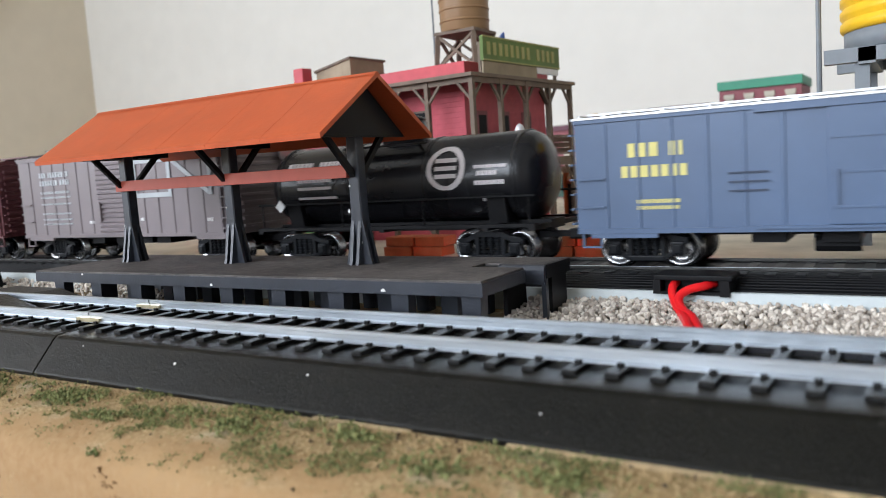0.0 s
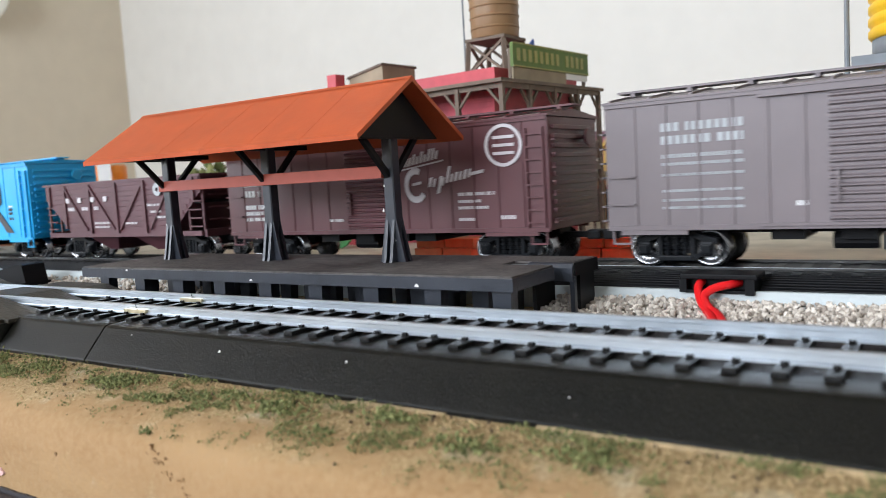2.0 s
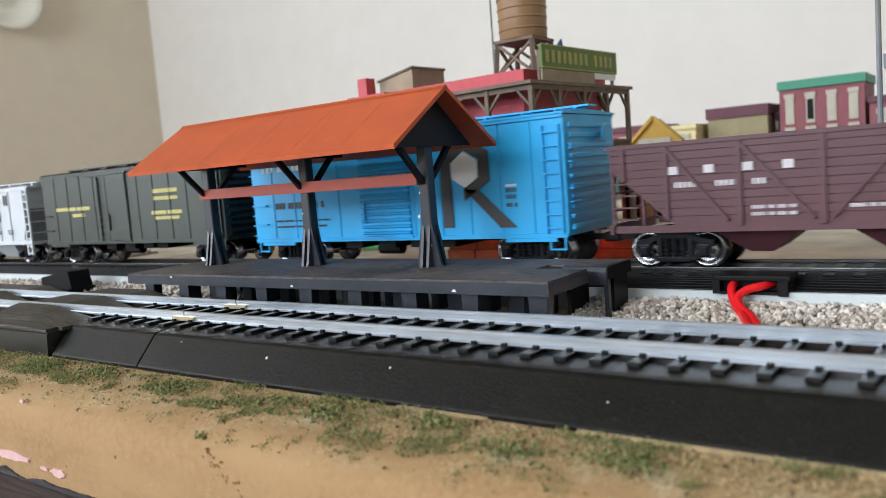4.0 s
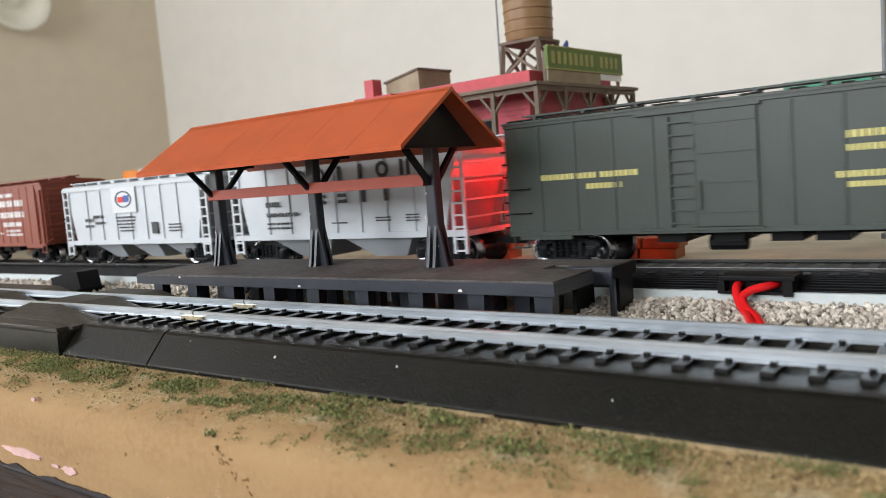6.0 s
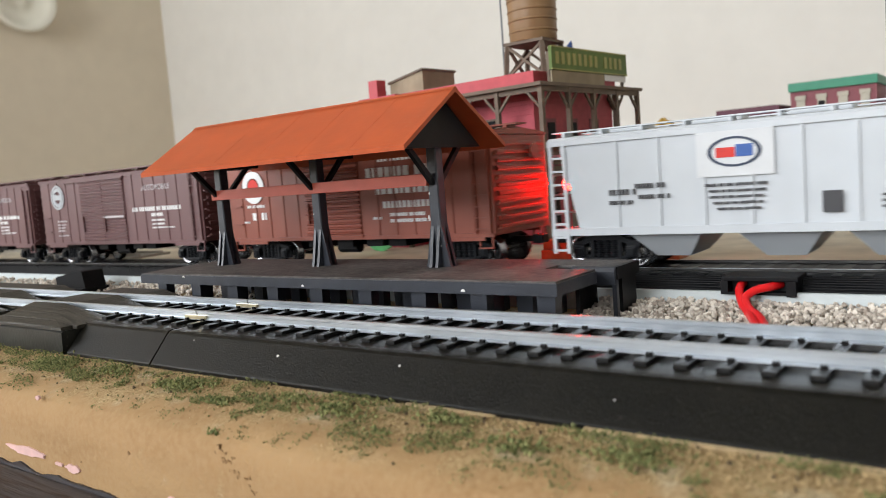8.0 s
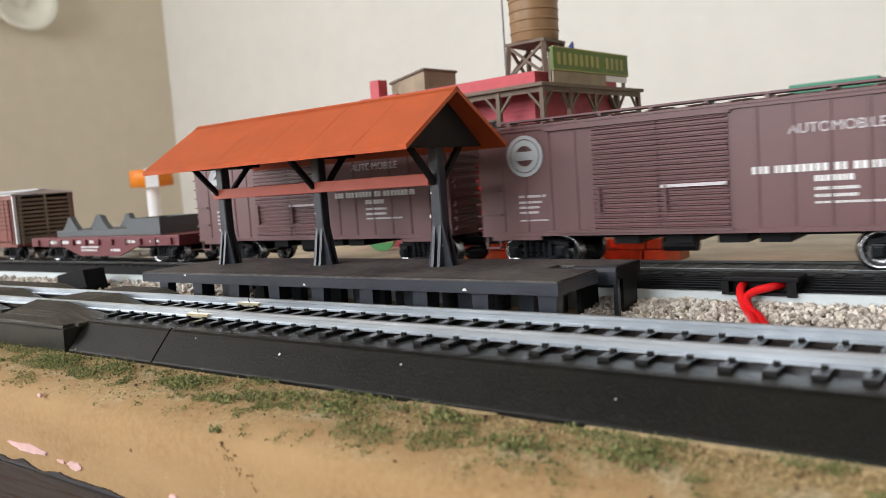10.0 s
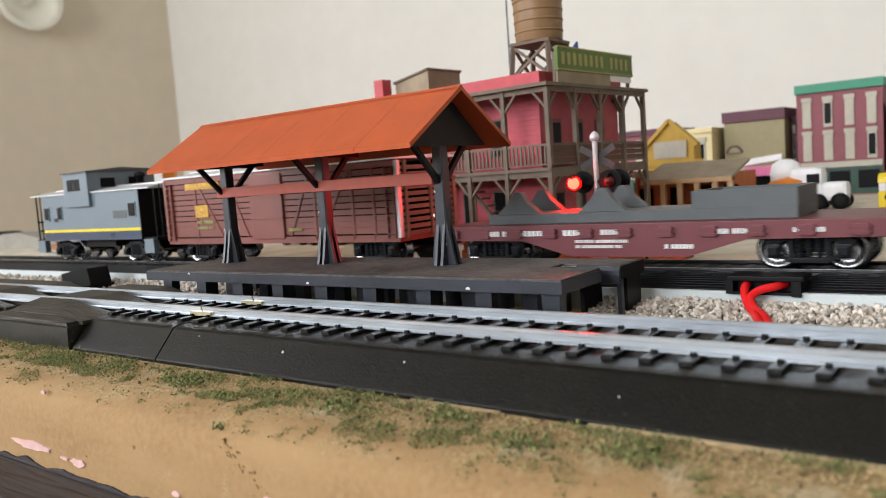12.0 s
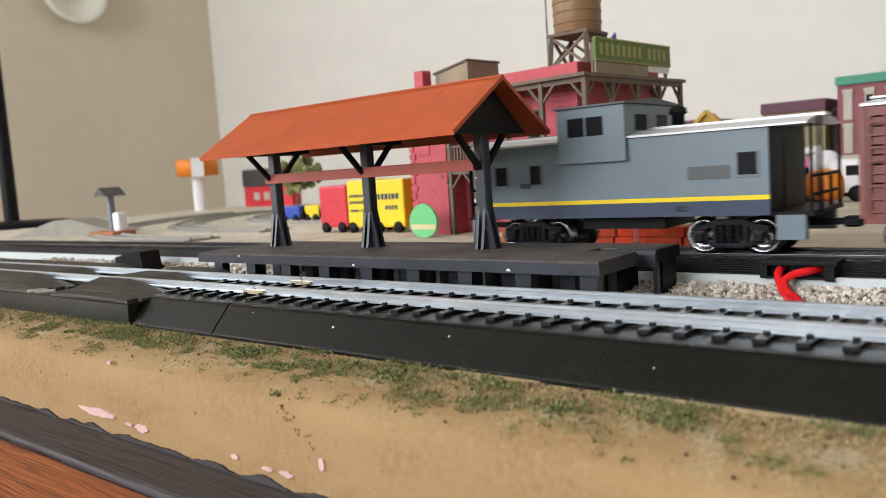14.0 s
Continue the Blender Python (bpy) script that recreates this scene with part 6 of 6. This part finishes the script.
def toy_van(name, x, y, l, w, h, body, label, rz=0, cabin=None):
    t = thing(name, x, y, DECK, label, "toy vehicle", rz=rz)
    part("body", bx(-l / 2, l / 2, -w / 2, w / 2, 3.2, h, bevel=min(1.5, h * 0.12)), M[body], t)
    if cabin:
        part("cabin", bx(l / 2 - l * 0.3, l / 2 + l * 0.16, -w / 2 + 0.8, w / 2 - 0.8, 3, h * 0.72, bevel=1.4), M[cabin], t)
    for sx in (-0.3, 0.3):
        for s in (-1, 1):
            part("wheel", lathe(bmesh.new(), [(0.8, -1.2), (3.4, -1.2), (3.4, 1.2), (0.8, 1.2)], (sx * l, s * (w / 2 - 0.4), 3.4), "y", 14), M["black"], t)
    return t


def trailer_marks(v, y, rows, seed):
    bm = bmesh.new()
    for k, (x0, x1, z, h) in enumerate(rows):
        text_bars(bm, x0, x1, z, h, y=y, word=9, seed=seed + k)
    part("lettering", bm, M["navy"], v, "dark lettering blocks")


v = toy_van("toy_trailer", -176.6, 215, 26, 20, 32, "toyyellow", "yellow toy trailer with dark lettering blocks")
trailer_marks(v, -10.1, ((-8, 10, 20, 3.4), (-2, 8, 14, 2.4)), 5)
v = toy_van("toy_trailer", -200.8, 215, 20.6, 20, 32.5, "toyyellow", "yellow toy trailer with small dark lettering blocks")
trailer_marks(v, -10.1, ((-8, 5, 22, 1.6), (-8, 4, 18, 1.6), (-8, 3, 13, 1.4)), 8)
toy_van("toy_trailer", -226.5, 217, 25, 20, 30, "toyred", "red toy trailer beside the yellow ones")
toy_van("toy_car", -352, 305, 18, 14, 14, "toyyellow", "small yellow toy car on the layout", cabin="dark")
toy_van("toy_car", -375, 302, 24, 15, 14, "toyblue", "small blue toy car on the layout", cabin="dark")
v = toy_van("toy_tractor", 4, 306, 16, 11, 11, "toyorange", "orange toy road machine by the station", cabin="toyorange")
part("beacon", bx(-1.5, 1.5, -2, 2, 11, 15.5, bevel=0.6), M["toyorange"], v)


def toy_bus():
    t = thing("toy_bus", 101, 346, DECK, "yellow toy bus with white window band", "toy bus", rz=-4)
    part("body", bx(-23, 23, -8, 8, 3.4, 12.4, bevel=0.8), M["toyyellow"], t)
    part("window_band", bx(-22.6, 22, -7.7, 7.7, 12.4, 16.6), M["toywhite"], t, "white window band")
    part("roof", pr([(-8, 16.6), (8, 16.6), (7.6, 19.6), (5, 21.6), (-5, 21.6), (-7.6, 19.6)], "x", -23, 22.4), M["toyyellow"], t)
    for i in range(6):
        part("side_mark", bx(-20 + i * 7, -16.4 + i * 7, -8.3, -7.8, 8.0, 10.0), M["dark"], t, "small dark mark")
    part("skirt", bx(-22, 22, -7.4, 7.4, 2.2, 3.6), M["charcoal"], t)
    for x in (-14, 14):
        for y in (-7, 7):
            part("wheel", lathe(bmesh.new(), [(0.9, -1.3), (3.4, -1.3), (3.4, 1.3), (0.9, 1.3)], (x, y, 3.4), "y", 16), M["black"], t)


toy_bus()


def egg_sign():
    t = thing("rounded_board", -125.7, 178, DECK, "green rounded board with pale stripe", "board")
    pts = [(9.5 * math.cos(a) * (1 - 0.12 * math.sin(a)), 9 + 9 * math.sin(a)) for a in [2 * math.pi * k / 28 for k in range(28)]]
    part("board", pr(pts, "y", -0.8, 0.8), M["toygreen"], t)
    part("stripe", bx(-8.4, 8.4, -1.0, -0.7, 4.4, 7), M["cream"], t, "pale stripe")


egg_sign()


def red_shed():
    t = thing("red_freight_shed", -850, 638, DECK, "red shed with dark grey roof at the back", "building")
    part("wall", bx(-48, 68, 0, 18, 0, 31), M["toyred"], t)
    part("roof", bx(-50, 70, -2, 19, 31, 59, bevel=3), M["charcoal"], t, "dark grey roof")
    for x in (-16, 8, 32):
        part("window", bx(x - 7, x + 7, -0.8, 0.3, 10, 22), M["stone"], t)


red_shed()


def spot_tower():
    t = thing("tank_tower", -905, 560, DECK, "white tower with orange and white drum", "tower", rz=57)
    part("column", tube(bmesh.new(), (0, 0, 0), (0, 0, 54), 9.5, seg=18), M["toywhite"], t)
    part("drum", lathe(bmesh.new(), [(6, 52), (31, 54), (31, 77), (29, 78.5), (6, 79)], (0, 0, 0), "z", 30), M["toyorange"], t, "orange drum")
    part("panel", bx(-9, 9, -33.4, -28.6, 52, 80), M["toywhite"], t, "white panel on the drum")


spot_tower()


def well_post():
    t = thing("wayside_post", -470, 188, DECK, "grey post with small dark pitched roof", "wayside post")
    part("post", bx(-2.2, 2.2, -2.2, 2.2, 2, 34), M["greysteel"], t)
    part("roof", pr([(-9, 32.4), (9, 32.4), (8.4, 33.6), (0, 39.5), (-8, 34)], "y", -9, 9), M["deck"], t)
    part("plinth", bx(-22, 18, -10, 10, 0, 4, bevel=1), M["brick"], t, "rust coloured plinth")
    part("box", bx(7, 17, -4, 4, 4, 19, bevel=2), M["toywhite"], t, "white box")


well_post()


def floor_lamp():
    t = thing("black_stand", -905, 285, DECK, "tall black stand on a round foot near the wall", "stand")
    part("pole", tube(bmesh.new(), (0, 0, 4), (-25, 10, 330), 9, 8, 18), M["black"], t)
    part("foot", lathe(bmesh.new(), [(70, 0), (70, 4), (64, 7), (12, 9)], (0, 0, 0), "z", 32), M["black"], t)


floor_lamp()


def wall_plate():
    t = thing("wall_lamp", X0 + 1, 962, 596, "round cream glass wall lamp", "wall lamp")
    part("shade", lathe(bmesh.new(), [(26, 0), (68, 9), (86, 28), (90, 52), (84, 58), (70, 40), (48, 28), (22, 24), (18, 34), (8, 36)], (0, 0, 0), "x", 40), M["lampglass"], t, "cream glass bowl")


wall_plate()


def road_tracks():
    """Plastered-in tracks that curve over the far left of the plateau."""
    for k, (r, m) in enumerate(((230, "grey"), (300, "grey"), (365, "grey"))):
        bm = bmesh.new()
        cx, cy = -330, 520
        n = 26
        for i in range(n):
            a0, a1 = (radians(190 + 85 * j / n) for j in (i, i + 1))
            for off, wd, z in ((0, 15, 1.4), (-8.5, 0.8, 2.8), (8.5, 0.8, 2.8)):
                q = [(cx + (r + off + s * wd) * math.cos(a), cy + (r + off + s * wd) * math.sin(a)) for a, s in ((a0, -1), (a1, -1), (a1, 1), (a0, 1))]
                prism(bm, q, "z", DECK - 0.2, DECK + z)
        solid("plastered_track", bm, M["grey"], "pale grey plastered track curving over the plateau", "model track", "structure")
    t = thing("grade_crossing", -560, 200, DECK, "grey sloping crossing planks over the track", "ramp", rz=25)
    for i in range(4):
        part("plank", pr([(-60, 0), (60, 0), (8, 14), (-8, 14)], "y", -16 + i * 8.2, -8.4 + i * 8.2), M["grey"], t)


road_tracks()


def bushes():
    rnd = random.Random(11)
    for x, y, s in ((-467, 382, 24),):
        t = thing("bush", x, y, DECK, "dark green clumped model tree", "tree")
        part("trunk", tube(bmesh.new(), (0, 0, 0), (0.5, 0, s * 1.5), 1.6, 0.8, 8), M["wood"], t)
        bm = bmesh.new()
        for i in range(90):
            a, b, q = rnd.uniform(0, 6.3), rnd.uniform(-1, 1), rnd.uniform(0.3, 1)
            c = (s * q * math.cos(a) * (1 - b * b) ** 0.5, s * q * math.sin(a) * (1 - b * b) ** 0.5, s * 1.75 + s * 0.75 * b * q)
            bmesh.ops.create_icosphere(bm, subdivisions=1, radius=s * rnd.uniform(0.12, 0.24), matrix=Matrix.Translation(c))
        for v0 in bm.verts:
            v0.co += Vector((rnd.uniform(-1, 1), rnd.uniform(-1, 1), rnd.uniform(-1, 1))) * s * 0.05
        part("crown", bm, M["foliage"], t)


bushes()


def brick_stack():
    for x in (-40, 1, 29):
        t = thing("block_stack", x, 150, DECK, "stack of rough orange blocks behind the track", "block stack", "block stacks")
        for r in range(2):
            for k in range(2):
                part("block", bx(-14 + k * 14.4 + r * 1.2, -0.4 + k * 14.4 + r * 1.2, -5, 5, r * 4.0, r * 4.0 + 3.8, bevel=0.4), M["brick"], t)


brick_stack()


# ---- loose cover: gravel, turf and paint damage ----
def scatter(name, material, label, category, count, pick, size, flat=0.7, seed=3, rough=0.28):
    rnd = random.Random(seed)
    base = bmesh.new()
    bmesh.ops.create_icosphere(base, subdivisions=1, radius=1)
    bv = [v.co.copy() for v in base.verts]
    bf = [[v.index for v in f.verts] for f in base.faces]
    base.free()
    vs, fs = [], []
    for i in range(count):
        x, y, z = pick(rnd)
        s = rnd.uniform(*size)
        rot = Euler((rnd.uniform(0, 6), rnd.uniform(0, 6), rnd.uniform(0, 6))).to_matrix()
        ax = Vector((rnd.uniform(0.7, 1.3), rnd.uniform(0.7, 1.2), rnd.uniform(0.5, 1.0) * flat + 0.2))
        o = len(vs)
        for c in bv:
            q = rot @ Vector((c.x * ax.x, c.y * ax.y, c.z * ax.z)) * s * (1 + rnd.uniform(-rough, rough))
            vs.append(((x + q.x) * MM, (y + q.y) * MM, (z + q.z) * MM))
        fs.extend([o + a for a in f] for f in bf)
    me = bpy.data.meshes.new(name)
    me.from_pydata(vs, [], fs)
    me.materials.append(material)
    return tagged(new(name, me), label, category, "", "stuff")


def island_paint(m, low, high):
    n, l = m.node_tree.nodes, m.node_tree.links
    g, r = n.new("ShaderNodeNewGeometry"), n.new("ShaderNodeValToRGB")
    r.color_ramp.elements[0].color, r.color_ramp.elements[1].color = (*low, 1), (*high, 1)
    l.new(g.outputs["Random Per Island"], r.inputs[0])
    l.new(r.outputs[0], n["Principled BSDF"].inputs["Base Color"])


island_paint(M["gravel"], (0.32, 0.27, 0.225), (0.84, 0.77, 0.68))
island_paint(M["foliage"], (0.060, 0.082, 0.024), (0.31, 0.315, 0.13))


def bank(rnd):
    x = rnd.uniform(46, 150) if rnd.random() < 0.66 else rnd.uniform(-330, -90)
    y = rnd.uniform(37, 76.5)
    return x, y, LOW + 0.3 + max(0, (y - 56) / 20) * 2.4 + rnd.uniform(0, 1.4)


scatter("gravel", M["gravel"], "loose pale grey and tan gravel between the tracks", "gravel", 9000, bank, (0.45, 1.05))


def edge_grass(rnd):
    while True:
        x = rnd.uniform(-260, 160)
        y = rnd.gauss(-25.0 + 0.03 * min(0, x + 40), 5.6)
        if y < -38 or y > -16.2:
            continue
        v = noise.noise(Vector((x * 0.07, y * 0.14, 2.0))) + 0.6 * noise.noise(Vector((x * 0.25, y * 0.3, 7.0)))
        if v > 0.06 + (-17 - y) * 0.006 + max(0, x) * 0.0008 or rnd.random() < 0.03:
            z = -8.8 - max(0, (-22 - y)) * 0.17 - max(0, (-33 - y)) * 0.2
            return x, y, z + rnd.uniform(-0.3, 0.5)


scatter("turf", M["foliage"], "crumbs of green foam turf on sand", "grass", 21000, edge_grass, (0.07, 0.23), seed=5, rough=0.45)


def tufts(rnd):
    spots = ((38, -25, 4.5), (-40, -24, 4), (60, -22, 2.5), (16.5, -37, 0.8), (-10, -25, 4), (78, -27, 4), (96, -25, 4), (52, -29, 1.5), (-68, -23, 5), (24, -23, 3), (6, -28, 2.5))
    cx, cy, s = rnd.choices(spots, [q[2] ** 1.5 for q in spots])[0]
    x, y = cx + rnd.gauss(0, s), cy + rnd.gauss(0, s * 0.35)
    y = max(-38.8, min(-17.5, y))
    z = -8.9 - max(0, (-22 - y)) * 0.17 - max(0, (-33 - y)) * 0.25
    return x, y, z + abs(rnd.gauss(0, min(0.8, s * 0.2)))


scatter("moss_tuft", M["foliage"], "small green foam moss clumps on the sand", "moss", 2600, tufts, (0.10, 0.36), seed=8, rough=0.45)


M["crumb"] = mat("dark_soil_crumb", (0.10, 0.07, 0.04), 0.9, var=0.4)
M["sandgrain"] = mat("pale_sand_grain", (0.52, 0.38, 0.20), 0.9, var=0.3)


def grains(rnd):
    y = -17.2 - abs(rnd.gauss(0, 7))
    y = max(-36, y)
    return rnd.uniform(-260, 160), y, -8.9 - max(0, (-22 - y)) * 0.17 - max(0, (-33 - y)) * 0.2


scatter("sand_grains", M["sandgrain"], "coarse pale sand grains along the roadbed", "sand", 6000, grains, (0.08, 0.26), seed=9)


def crumb_pick(rnd):
    x, y, z = grains(rnd)
    return x, y, z + 0.1


scatter("soil_crumbs", M["crumb"], "dark crumbs scattered over the tan edge", "soil", 260, crumb_pick, (0.2, 0.45), seed=10)


def paint_chips():
    for x, z, w, h in ((-56, -26.2, 22, 2.4), (-33.5, -27.2, 7, 2.2), (-40, -27.0, 4, 0.9), (4, -27.3, 3, 1.3), (15, -27.9, 4, 1.0), (21, -27.8, 5, 1.3), (32, -23.6, 1.8, 3.2), (-48.5, -12.4, 2.2, 1.1)):
        pts = []
        for k in range(26):
            a = 2 * math.pi * k / 26
            q = 0.85 + 0.4 * noise.noise(Vector((x + 2 * math.cos(a), z + 2 * math.sin(a), 3.0)))
            pts.append((x + w / 2 * q * math.cos(a), z + h / 2 * q * math.sin(a)))
        y = -39.62 if z < -18 else -38.6
        solid("bare_patch", pr(pts, "y", y, y + 0.6), M["pink"], "bare pink foam where the paint chipped off", "paint chip", "", "paint chips")


paint_chips()


M["smear"] = mat("brown_smear", (0.27, 0.165, 0.078), 0.85, var=0.2)


def specks():
    """Flakes and gouges in the painted face."""
    rnd = random.Random(31)
    spots = [(-10, -19.8, 0.5, 0.4, 0.4), (-72, -18, 0.3, 0.3, 0.2), (-88, -19, 0.3, 0.25, 0), (-30, -25, 0.3, 0.2, 0), (48, -22, 0.3, 0.25, 0)]
    for k in range(36):
        f = rnd.random()
        spots.append((19 + 13 * f + rnd.gauss(0, 1.5), -14.6 - 7 * f + rnd.gauss(0, 0.8), rnd.uniform(0.08, 0.45), rnd.uniform(0.03, 0.1), rnd.uniform(-1.1, -0.2)))
    for x, z, s, th, tilt in spots:
        ring = [(s * rnd.uniform(0.6, 1.3) * math.cos(2 * math.pi * k / 8), th * rnd.uniform(0.6, 1.4) * math.sin(2 * math.pi * k / 8)) for k in range(8)]
        pts = [(x + u * math.cos(tilt) - v * math.sin(tilt), z + u * math.sin(tilt) + v * math.cos(tilt)) for u, v in ring]
        yield pts, -38.72 - 0.6 * min(1, max(0, (-14.6 - z) / 5.4))


flakes = bmesh.new()
for outline, fy in specks():
    prism(flakes, outline, "y", fy - 0.04, fy + 0.7)
solid("paint_flakes", flakes, M["smear"], "dark flakes and gouges in the tan painted face", "paint damage", "stuff")


# ---- motion: the train runs past from left to right ----
def run(t):
    u = t - 7.0
    return 142.0 * u + 0.2773 * u * u - 0.05253 * u * u * u


def motions():
    for car, x in CARS:
        walk(car, [(k * 0.5, pose((x + run(k * 0.5)) * MM, TRACK * MM, RAIL * MM)) for k in range(29)])
    spin = [(k / FPS, run(k / FPS) / 5.3) for k in range(14 * FPS + 1)]
    for w, x in WHEELS:
        walk(w, [(t, Matrix.LocRotScale((x * MM, 0, 5.3 * MM), Euler((0, a, 0)), None)) for t, a in spin])


motions()
